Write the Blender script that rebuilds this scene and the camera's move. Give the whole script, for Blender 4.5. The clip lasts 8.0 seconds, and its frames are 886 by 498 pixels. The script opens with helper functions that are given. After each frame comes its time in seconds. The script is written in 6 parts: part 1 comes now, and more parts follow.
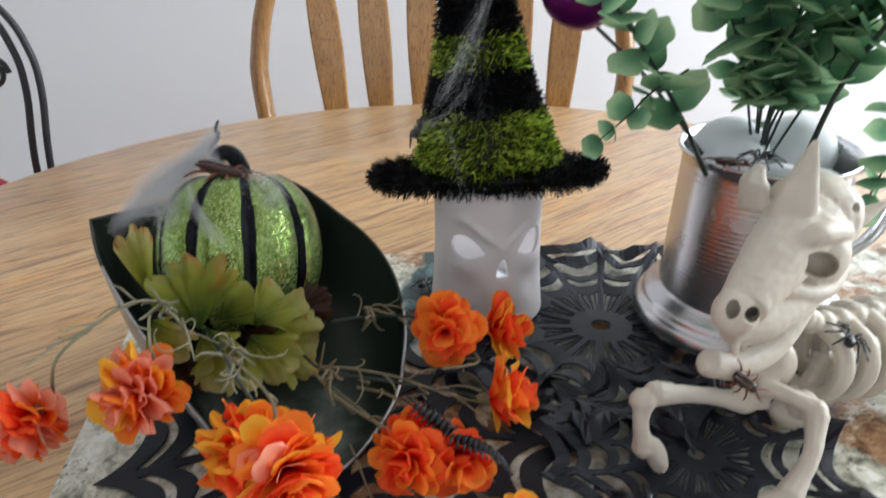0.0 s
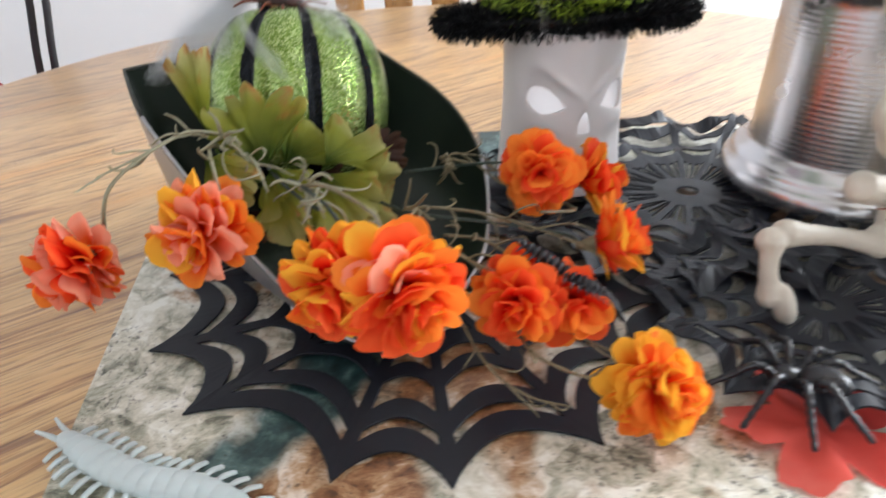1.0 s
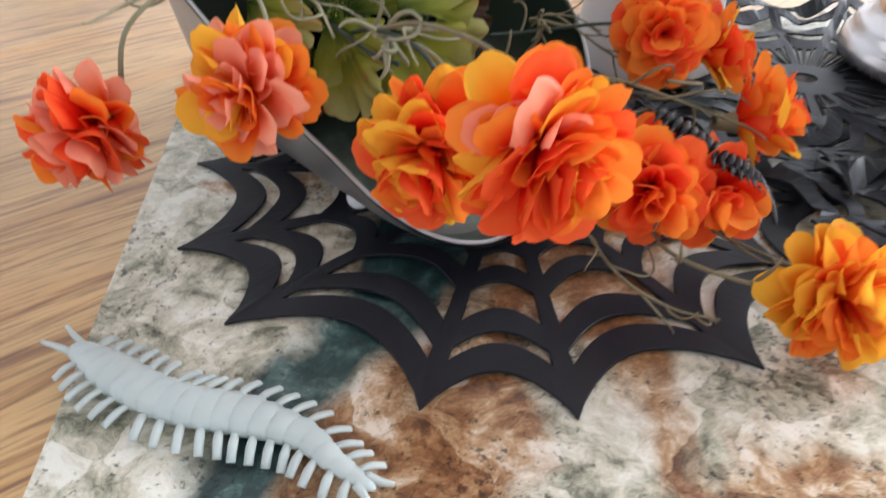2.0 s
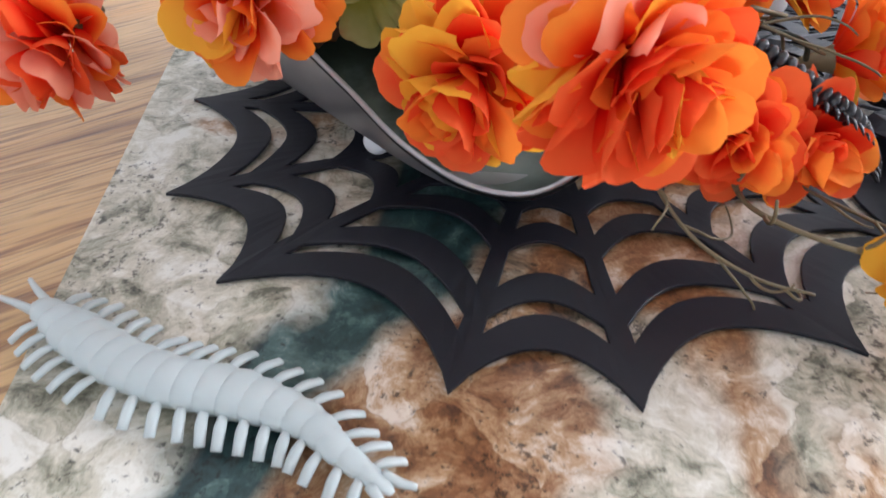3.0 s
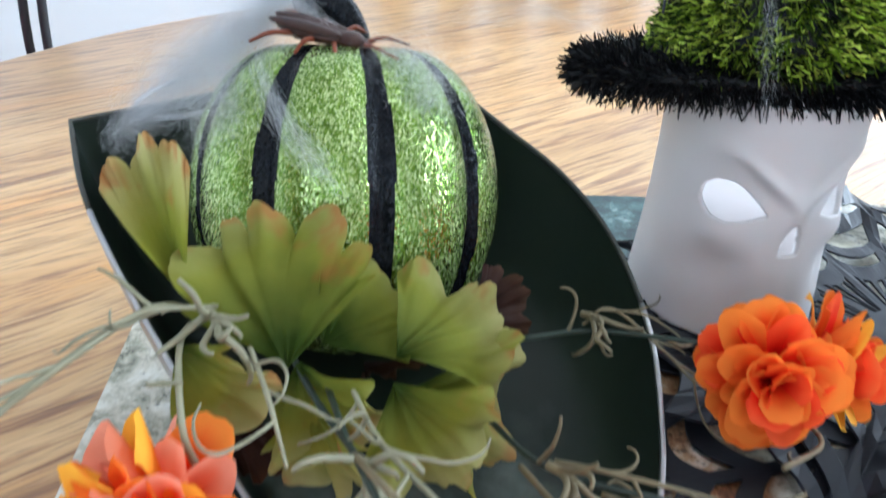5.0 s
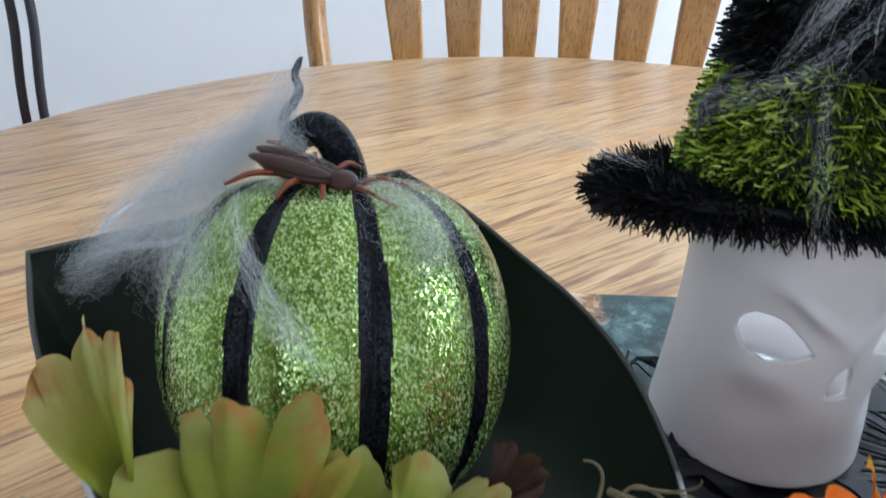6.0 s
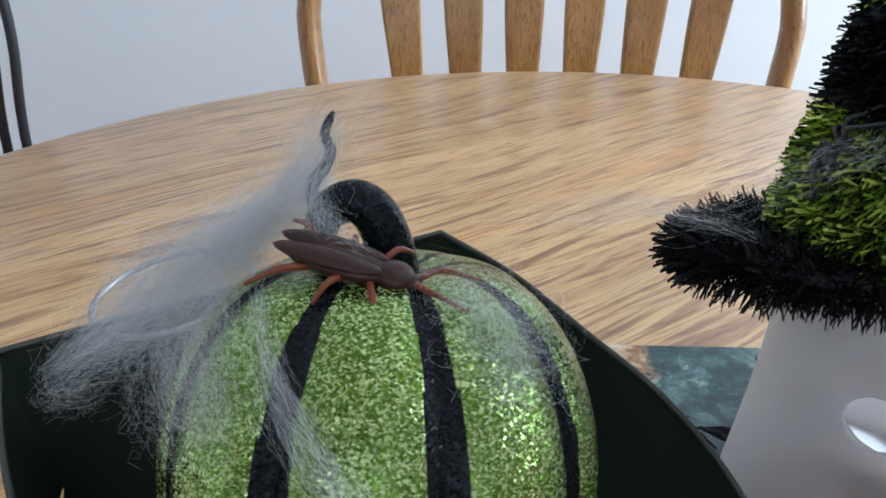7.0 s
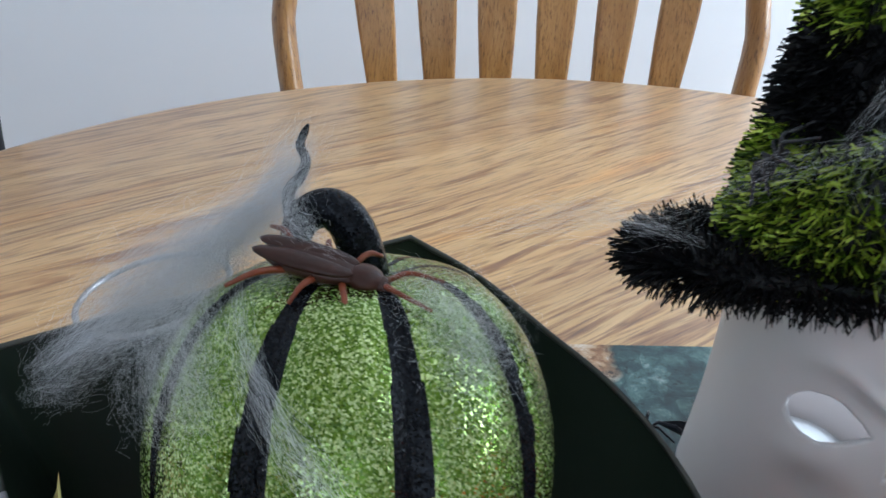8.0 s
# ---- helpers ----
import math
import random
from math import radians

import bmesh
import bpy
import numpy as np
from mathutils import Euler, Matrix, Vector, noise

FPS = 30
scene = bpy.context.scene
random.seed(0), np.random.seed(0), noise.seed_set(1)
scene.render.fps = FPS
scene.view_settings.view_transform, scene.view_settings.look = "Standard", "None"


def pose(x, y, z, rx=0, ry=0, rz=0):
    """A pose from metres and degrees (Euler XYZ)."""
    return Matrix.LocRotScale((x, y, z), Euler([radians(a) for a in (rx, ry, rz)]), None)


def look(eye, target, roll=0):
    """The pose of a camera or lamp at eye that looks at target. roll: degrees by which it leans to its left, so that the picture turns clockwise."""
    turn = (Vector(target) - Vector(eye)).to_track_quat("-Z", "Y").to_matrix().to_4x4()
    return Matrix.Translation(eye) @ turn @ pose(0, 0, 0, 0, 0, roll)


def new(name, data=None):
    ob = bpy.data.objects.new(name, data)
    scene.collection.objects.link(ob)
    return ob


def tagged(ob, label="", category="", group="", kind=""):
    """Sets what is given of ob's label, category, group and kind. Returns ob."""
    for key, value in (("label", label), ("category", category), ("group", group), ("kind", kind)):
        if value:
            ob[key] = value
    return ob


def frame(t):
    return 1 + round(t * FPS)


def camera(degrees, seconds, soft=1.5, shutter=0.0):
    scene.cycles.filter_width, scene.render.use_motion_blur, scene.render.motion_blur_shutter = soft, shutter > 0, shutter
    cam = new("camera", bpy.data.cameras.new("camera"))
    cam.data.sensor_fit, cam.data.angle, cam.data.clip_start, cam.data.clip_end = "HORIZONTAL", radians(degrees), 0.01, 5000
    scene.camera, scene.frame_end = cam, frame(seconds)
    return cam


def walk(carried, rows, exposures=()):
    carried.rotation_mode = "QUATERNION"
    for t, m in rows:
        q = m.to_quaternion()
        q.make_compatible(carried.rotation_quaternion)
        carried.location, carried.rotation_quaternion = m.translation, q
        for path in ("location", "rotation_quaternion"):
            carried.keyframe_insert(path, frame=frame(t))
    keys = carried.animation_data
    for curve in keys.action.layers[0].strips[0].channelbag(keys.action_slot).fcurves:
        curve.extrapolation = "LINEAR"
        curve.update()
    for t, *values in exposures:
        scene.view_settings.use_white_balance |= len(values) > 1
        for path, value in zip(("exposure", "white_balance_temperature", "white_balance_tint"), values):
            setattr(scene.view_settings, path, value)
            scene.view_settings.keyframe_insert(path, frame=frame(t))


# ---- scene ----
cam = camera(61.2, 8.0, soft=1.6, shutter=0.5)
# seconds, eye x y z in metres, yaw to the left, pitch up, lean (degrees)
ROWS = [
    (0.0, 0.0059, -0.0005, 1.0242, 0.63, -27.14, -0.41),
    (0.2, 0.0010, -0.0008, 1.0159, 0.98, -27.90, -0.80),
    (0.5, -0.0048, -0.0010, 0.9981, 1.40, -26.72, -1.31),
    (0.8, -0.0170, 0.0020, 0.9710, 0.98, -28.65, -1.60),
    (1.0, -0.0388, 0.0137, 0.9557, 0.39, -30.58, -1.40),
    (1.3, -0.0500, 0.0315, 0.9460, 0.55, -31.50, -1.38),
    (1.5, -0.0577, 0.0419, 0.9334, 0.68, -33.51, -1.30),
    (1.7, -0.0650, 0.0490, 0.9225, 0.60, -34.60, -1.05),
    (3.0, -0.0790, 0.0862, 0.8825, 1.95, -38.31, 0.07),
    (3.5, -0.0775, 0.1080, 0.8984, 2.88, -36.97, -0.28),
    (4.0, -0.0740, 0.1337, 0.9210, 2.38, -35.40, 0.54),
    (4.5, -0.0755, 0.1504, 0.9308, 2.04, -34.30, 1.75),
    (5.0, -0.0751, 0.1764, 0.9415, 2.15, -33.11, 1.67),
    (6.5, -0.0835, 0.2384, 0.9536, 2.81, -29.61, 1.76),
    (7.0, -0.0964, 0.2579, 0.9506, 1.80, -29.84, 1.27),
    (7.5, -0.1020, 0.2587, 0.9490, -0.87, -29.28, 2.10),
    (8.0, -0.0944, 0.2480, 0.9567, -0.36, -29.57, 2.38),
]


def eye_pose(x, y, z, yaw, pitch, lean):
    a, b = radians(yaw), radians(pitch)
    ahead = Vector((-math.sin(a) * math.cos(b), math.cos(a) * math.cos(b), math.sin(b)))
    return look((x, y, z), Vector((x, y, z)) + ahead, lean)


walk(cam, [(t, eye_pose(*row)) for t, *row in ROWS], [(0.0, -0.42, 6100, 8), (0.6, -0.2, 6200, 10), (1.0, 0.1, 6200, 10), (1.6, 0.1, 6200, 10), (3.0, 0.12, 6000, 14), (3.5, 0.28, 6100, 10), (4.0, 0.32, 5900, 8), (4.5, 0.52, 5600, 6), (5.0, 0.42, 5400, 4), (6.4, -0.30, 5450, 4), (7.0, -0.44, 5450, 5), (8.0, -0.46, 5450, 5)])

# ---- light: a bright window to the right, added fill behind, white room all round ----
world = bpy.data.worlds.new("world")
scene.world = world
world.use_nodes = True
wn = world.node_tree.nodes
wl = world.node_tree.links
sky = wn.new("ShaderNodeTexSky")
sky.sky_type = "NISHITA"
sky.sun_disc = False
sky.sun_elevation = radians(38)
sky.sun_rotation = radians(200)
wl.new(sky.outputs[0], wn["Background"].inputs[0])
wn["Background"].inputs[1].default_value = 0.10
scene.view_settings.exposure = 0.0


def window_or_fill_light(name, m, wide, high, watts, colour):
    lamp = bpy.data.lights.new(name, "AREA")
    lamp.shape, lamp.size, lamp.size_y = "RECTANGLE", wide, high
    lamp.energy, lamp.color = watts, colour
    ob = new(name, lamp)
    ob.matrix_world = m
    return ob


window_or_fill_light("window_or_fill_light", look((1.98, 0.95, 1.45), (0.0, 0.6, 0.9)), 1.3, 1.2, 92, (0.95, 0.98, 1.0))
# fill lamp added behind the camera, where no window is known
window_or_fill_light("window_or_fill_light", look((-0.2, -1.98, 1.65), (0.0, 0.4, 0.9)), 1.3, 1.1, 8, (0.95, 0.98, 1.0))


# ---- materials ----
def nodes_of(name):
    m = bpy.data.materials.new(name)
    m.use_nodes = True
    return m, m.node_tree.nodes, m.node_tree.links, m.node_tree.nodes["Principled BSDF"]


def ramp(n, stops, smooth=False):
    r = n.new("ShaderNodeValToRGB")
    if smooth:
        r.color_ramp.interpolation = "EASE"
    e = r.color_ramp.elements
    while len(e) < len(stops):
        e.new(0.5)
    for k, (p, c) in zip(e, stops):
        k.position, k.color = p, (*c, 1) if len(c) == 3 else c
    return r


def coords(n, l, which="Object", scale=(1, 1, 1), turn=0):
    tc, mp = n.new("ShaderNodeTexCoord"), n.new("ShaderNodeMapping")
    mp.inputs["Scale"].default_value = scale
    mp.inputs["Rotation"].default_value = (0, 0, radians(turn))
    l.new(tc.outputs[which], mp.inputs[0])
    return mp.outputs[0]


def noise_tex(n, l, vec, scale, detail=4, rough=0.55, distort=0.0):
    t = n.new("ShaderNodeTexNoise")
    t.inputs["Scale"].default_value, t.inputs["Detail"].default_value = scale, detail
    t.inputs["Roughness"].default_value, t.inputs["Distortion"].default_value = rough, distort
    l.new(vec, t.inputs["Vector"])
    return t.outputs["Fac"]


def mixc(n, l, a, b, fac, mode="MIX"):
    x = n.new("ShaderNodeMix")
    x.data_type, x.blend_type = "RGBA", mode
    for sock, v in ((x.inputs["A"], a), (x.inputs["B"], b), (x.inputs["Factor"], fac)):
        if hasattr(v, "is_output"):
            l.new(v, sock)
        elif isinstance(v, (int, float)):
            sock.default_value = v
        else:
            sock.default_value = (*v, 1)
    return x.outputs["Result"]


def bump(n, l, height, strength, dist, bsdf):
    b = n.new("ShaderNodeBump")
    b.inputs["Strength"].default_value, b.inputs["Distance"].default_value = strength, dist
    l.new(height, b.inputs["Height"])
    l.new(b.outputs[0], bsdf.inputs["Normal"])
    return b


def plain(name, dark, light, rough=0.6, metal=0.0, scale=40, fine=400, bumps=0.15, depth=0.0005, spread=0.25, which="Object", sss=0.0, coat=0.0, spec=0.5):
    """A surface of one colour with soft stains, fine grain and relief; each object a little different."""
    m, n, l, b = nodes_of(name)
    v = coords(n, l, which)
    big, small = noise_tex(n, l, v, scale, 5), noise_tex(n, l, v, fine, 3)
    c = mixc(n, l, dark, light, big)
    info = n.new("ShaderNodeObjectInfo")
    hsv = n.new("ShaderNodeHueSaturation")
    mr = n.new("ShaderNodeMapRange")
    mr.inputs["To Min"].default_value, mr.inputs["To Max"].default_value = 1 - spread / 2, 1 + spread / 2
    l.new(info.outputs["Random"], mr.inputs["Value"])
    l.new(mr.outputs[0], hsv.inputs["Value"])
    l.new(c, hsv.inputs["Color"])
    l.new(hsv.outputs[0], b.inputs["Base Color"])
    rr = n.new("ShaderNodeMapRange")
    rr.inputs["To Min"].default_value, rr.inputs["To Max"].default_value = max(0.02, rough - 0.08), min(1, rough + 0.1)
    l.new(big, rr.inputs["Value"])
    l.new(rr.outputs[0], b.inputs["Roughness"])
    b.inputs["Metallic"].default_value = metal
    b.inputs["Coat Weight"].default_value = coat
    b.inputs["Specular IOR Level"].default_value = spec
    if sss:
        b.inputs["Subsurface Weight"].default_value = sss
        b.inputs["Subsurface Scale"].default_value = 0.004
        b.inputs["Subsurface Radius"].default_value = (1.0, 0.9, 0.85)
    bump(n, l, small, bumps, depth, b)
    return m


def oak(name, turn=0, tone=1.0, along="X", scale=1.0, gloss=0.34, tint=(1, 1, 1), pore=0.85):
    """Varnished oak: long grain streaks, open pores, boards of slightly different tone."""
    m, n, l, b = nodes_of(name)
    v = coords(n, l, "Object", (1, 1, 1), turn)
    stretch = n.new("ShaderNodeMapping")
    f = {"X": (0.055, 1, 1), "Z": (1, 1, 0.05)}[along]
    stretch.inputs["Scale"].default_value = tuple(scale * k for k in f)
    l.new(v, stretch.inputs[0])
    s = stretch.outputs[0]
    cloud = noise_tex(n, l, v, 5 * scale, 4)
    warp = n.new("ShaderNodeVectorMath")
    warp.operation = "MULTIPLY_ADD"
    l.new(cloud, warp.inputs[0])
    warp.inputs[1].default_value = (0, 0.016, 0) if along == "X" else (0.02, 0.02, 0)
    l.new(s, warp.inputs[2])
    bands = noise_tex(n, l, warp.outputs[0], 60, 6, 0.70, 0.15)
    pores = noise_tex(n, l, warp.outputs[0], 430, 5, 0.75)
    fine = noise_tex(n, l, s, 420, 2, 0.6)
    k = tone
    c1 = ramp(n, [(0.30, (0.43 * k, 0.235 * k, 0.09 * k)), (0.45, (0.52 * k, 0.31 * k, 0.13 * k)), (0.60, (0.60 * k, 0.385 * k, 0.19 * k)), (0.75, (0.50 * k, 0.285 * k, 0.11 * k))])
    l.new(bands, c1.inputs[0])
    c2 = ramp(n, [(0.36, (0.20, 0.155, 0.12)), (0.46, (0.85, 0.83, 0.80)), (0.56, (1, 1, 1))])
    l.new(pores, c2.inputs[0])
    c = mixc(n, l, c1.outputs[0], c2.outputs[0], pore, "MULTIPLY")
    c = mixc(n, l, c, tint, 1.0, "MULTIPLY")
    c3 = ramp(n, [(0.3, (0.86, 0.80, 0.74)), (0.7, (1.12, 1.08, 1.02))])
    l.new(cloud, c3.inputs[0])
    c = mixc(n, l, c, c3.outputs[0], 1.0, "MULTIPLY")
    info = n.new("ShaderNodeObjectInfo")
    hsv, mr = n.new("ShaderNodeHueSaturation"), n.new("ShaderNodeMapRange")
    mr.inputs["To Min"].default_value, mr.inputs["To Max"].default_value = 0.86, 1.12
    l.new(info.outputs["Random"], mr.inputs["Value"])
    l.new(mr.outputs[0], hsv.inputs["Value"])
    l.new(c, hsv.inputs["Color"])
    l.new(hsv.outputs[0], b.inputs["Base Color"])
    rr = n.new("ShaderNodeMapRange")
    rr.inputs["To Min"].default_value, rr.inputs["To Max"].default_value = gloss + 0.14, gloss - 0.05
    l.new(pores, rr.inputs["Value"])
    l.new(rr.outputs[0], b.inputs["Roughness"])
    add = n.new("ShaderNodeMath")
    add.operation = "ADD"
    l.new(pores, add.inputs[0]), l.new(fine, add.inputs[1])
    b.inputs["Coat Weight"].default_value, b.inputs["Coat Roughness"].default_value = 0.45, 0.22
    bump(n, l, add.outputs[0], 0.22, 0.0006, b)
    return m


def math_node(n, l, op, a, b=None, c=None):
    x = n.new("ShaderNodeMath")
    x.operation = op
    for sock, v in zip(x.inputs, (a, b, c)):
        if v is None:
            continue
        if hasattr(v, "is_output"):
            l.new(v, sock)
        else:
            sock.default_value = v
    return x.outputs[0]


def table_oak(turn):
    """Varnished flat-sawn oak: glued boards, broad pale figure, long dark grain lines and short open pores."""
    m, n, l, b = nodes_of("table_oak")
    v = coords(n, l, "Object", (1, 1, 1), turn)
    cloud = noise_tex(n, l, v, 4.5, 3)
    broad = n.new("ShaderNodeMapping")
    broad.inputs["Scale"].default_value = (0.16, 1, 1)
    l.new(v, broad.inputs[0])
    wave = noise_tex(n, l, broad.outputs[0], 9, 3, 0.5)
    warp = n.new("ShaderNodeVectorMath")
    warp.operation = "MULTIPLY_ADD"
    l.new(wave, warp.inputs[0])
    warp.inputs[1].default_value = (0, 0.085, 0)
    l.new(v, warp.inputs[2])

    def streak(x, y, scale, detail, rough):
        mp = n.new("ShaderNodeMapping")
        mp.inputs["Scale"].default_value = (x, y, 1)
        l.new(warp.outputs[0], mp.inputs[0])
        return noise_tex(n, l, mp.outputs[0], scale, detail, rough)

    figure = streak(0.05, 1, 48, 4, 0.6)
    lines_ = streak(0.050, 1, 270, 3, 0.6)
    pores = streak(0.060, 1, 620, 2, 0.55)
    tone = ramp(n, [(0.30, (0.45, 0.252, 0.084)), (0.44, (0.53, 0.320, 0.122)), (0.58, (0.59, 0.385, 0.165)), (0.72, (0.53, 0.316, 0.114))])
    l.new(figure, tone.inputs[0])
    grain = ramp(n, [(0.33, (0.40, 0.265, 0.155)), (0.42, (0.72, 0.60, 0.46)), (0.48, (1, 1, 1)), (0.66, (1.04, 1.03, 1.02))])
    l.new(lines_, grain.inputs[0])
    c = mixc(n, l, tone.outputs[0], grain.outputs[0], 0.95, "MULTIPLY")
    pore = ramp(n, [(0.36, (0.48, 0.40, 0.33)), (0.46, (0.94, 0.92, 0.90)), (0.60, (1.06, 1.06, 1.05))])
    l.new(pores, pore.inputs[0])
    c = mixc(n, l, c, pore.outputs[0], 0.75, "MULTIPLY")
    gold = streak(0.11, 1, 30, 2, 0.5)
    golden = ramp(n, [(0.60, (1, 1, 1)), (0.70, (1.10, 0.90, 0.56))])
    l.new(gold, golden.inputs[0])
    c = mixc(n, l, c, golden.outputs[0], 0.75, "MULTIPLY")
    shade = ramp(n, [(0.3, (0.88, 0.83, 0.78)), (0.7, (1.10, 1.08, 1.05))])
    l.new(cloud, shade.inputs[0])
    c = mixc(n, l, c, shade.outputs[0], 1.0, "MULTIPLY")
    sep = n.new("ShaderNodeSeparateXYZ")
    l.new(v, sep.inputs[0])
    board = n.new("ShaderNodeTexWhiteNoise")
    board.noise_dimensions = "1D"
    l.new(math_node(n, l, "FLOOR", math_node(n, l, "MULTIPLY_ADD", sep.outputs["Y"], 11.0, 0.35)), board.inputs["W"])
    plank = n.new("ShaderNodeMapRange")
    plank.inputs["To Min"].default_value, plank.inputs["To Max"].default_value = 0.93, 1.10
    l.new(board.outputs["Value"], plank.inputs["Value"])
    hsv = n.new("ShaderNodeHueSaturation")
    l.new(plank.outputs[0], hsv.inputs["Value"])
    l.new(c, hsv.inputs["Color"])
    l.new(hsv.outputs[0], b.inputs["Base Color"])
    rr = n.new("ShaderNodeMapRange")
    rr.inputs["To Min"].default_value, rr.inputs["To Max"].default_value = 0.50, 0.30
    l.new(pores, rr.inputs["Value"])
    l.new(rr.outputs[0], b.inputs["Roughness"])
    b.inputs["Coat Weight"].default_value, b.inputs["Coat Roughness"].default_value = 1.0, 0.34
    bump(n, l, math_node(n, l, "MULTIPLY_ADD", lines_, 0.8, pores), 0.5, 0.0011, b)
    return m


def stone_print():
    """A place mat printed like polished stone: cream and sage crystals, rust brown agate cells, teal-black drifts, dark specks."""
    m, n, l, b = nodes_of("stone_print")
    v = coords(n, l)
    push = n.new("ShaderNodeTexNoise")
    push.inputs["Scale"].default_value, push.inputs["Detail"].default_value = 38, 5
    l.new(v, push.inputs["Vector"])
    warp = n.new("ShaderNodeVectorMath")
    warp.operation = "MULTIPLY_ADD"
    l.new(push.outputs["Color"], warp.inputs[0])
    warp.inputs[1].default_value = (0.022, 0.022, 0)
    l.new(v, warp.inputs[2])
    w = warp.outputs[0]
    patch = noise_tex(n, l, w, 11, 4, 0.55, 0.4)
    patch2 = noise_tex(n, l, coords(n, l, "Object", (1, 1, 1), 40), 7.0, 4, 0.6, 0.9)
    mott = noise_tex(n, l, w, 85, 9, 0.74)
    soft = noise_tex(n, l, v, 30, 4, 0.6)
    grit = noise_tex(n, l, v, 330, 5, 0.75)
    cell = n.new("ShaderNodeTexVoronoi")
    cell.inputs["Scale"].default_value = 62
    l.new(w, cell.inputs["Vector"])
    vein = n.new("ShaderNodeTexVoronoi")
    vein.feature = "DISTANCE_TO_EDGE"
    vein.inputs["Scale"].default_value = 62
    l.new(w, vein.inputs["Vector"])
    lum = n.new("ShaderNodeSeparateColor")
    l.new(cell.outputs["Color"], lum.inputs[0])
    mixed = math_node(n, l, "MULTIPLY_ADD", math_node(n, l, "SUBTRACT", lum.outputs[0], 0.5), 0.16, mott)
    base = ramp(n, [(0.32, (0.12, 0.12, 0.085)), (0.41, (0.36, 0.35, 0.26)), (0.50, (0.60, 0.57, 0.46)), (0.62, (0.80, 0.79, 0.71))])
    l.new(mixed, base.inputs[0])
    rust = ramp(n, [(0.32, (0.07, 0.03, 0.015)), (0.44, (0.24, 0.11, 0.045)), (0.54, (0.44, 0.28, 0.15)), (0.66, (0.72, 0.64, 0.54))])
    l.new(mixed, rust.inputs[0])
    teal = ramp(n, [(0.34, (0.008, 0.018, 0.020)), (0.5, (0.025, 0.062, 0.062)), (0.62, (0.09, 0.16, 0.15)), (0.76, (0.42, 0.46, 0.43))])
    l.new(mixed, teal.inputs[0])
    f1 = ramp(n, [(0.50, (0, 0, 0)), (0.56, (1, 1, 1))])
    along = n.new("ShaderNodeSeparateXYZ")
    l.new(v, along.inputs[0])
    east = n.new("ShaderNodeMapRange")
    east.inputs["From Min"].default_value, east.inputs["From Max"].default_value = -0.14, -0.02
    east.inputs["To Min"].default_value, east.inputs["To Max"].default_value = -0.16, 0.02
    l.new(along.outputs["X"], east.inputs["Value"])
    l.new(math_node(n, l, "ADD", patch, east.outputs[0]), f1.inputs[0])
    drift = n.new("ShaderNodeMapping")
    drift.vector_type = "TEXTURE"
    drift.inputs["Location"].default_value = (-0.085, 0.265, 0)
    drift.inputs["Rotation"].default_value = (0, 0, radians(68))
    l.new(w, drift.inputs[0])
    sp2 = n.new("ShaderNodeSeparateXYZ")
    l.new(drift.outputs[0], sp2.inputs[0])
    far = math_node(n, l, "ABSOLUTE", sp2.outputs["Y"])
    f2 = ramp(n, [(0.0, (1, 1, 1)), (0.006, (0, 0, 0))])
    l.new(math_node(n, l, "ADD", math_node(n, l, "MULTIPLY_ADD", patch2, -0.06, far), 0.014), f2.inputs[0])
    beside = math_node(n, l, "ABSOLUTE", math_node(n, l, "ADD", sp2.outputs["Y"], 0.040))
    f3 = ramp(n, [(0.062, (1, 1, 1)), (0.070, (0, 0, 0))])
    l.new(math_node(n, l, "MULTIPLY_ADD", patch2, 0.10, beside), f3.inputs[0])
    f13 = mixc(n, l, f1.outputs[0], f3.outputs[0], 1.0, "LIGHTEN")
    c = mixc(n, l, base.outputs[0], rust.outputs[0], f13)
    line = ramp(n, [(0.0, (0.30, 0.24, 0.20)), (0.05, (1, 1, 1))])
    l.new(vein.outputs["Distance"], line.inputs[0])
    c = mixc(n, l, c, line.outputs[0], 0.16, "MULTIPLY")
    c = mixc(n, l, c, teal.outputs[0], f2.outputs[0])
    speck = ramp(n, [(0.34, (0.10, 0.10, 0.10)), (0.41, (1, 1, 1))])
    l.new(math_node(n, l, "MULTIPLY_ADD", math_node(n, l, "SUBTRACT", soft, 0.5), 0.5, grit), speck.inputs[0])
    c = mixc(n, l, c, speck.outputs[0], 0.85, "MULTIPLY")
    l.new(c, b.inputs["Base Color"])
    b.inputs["Roughness"].default_value = 0.30
    bump(n, l, grit, 0.05, 0.0003, b)
    return m


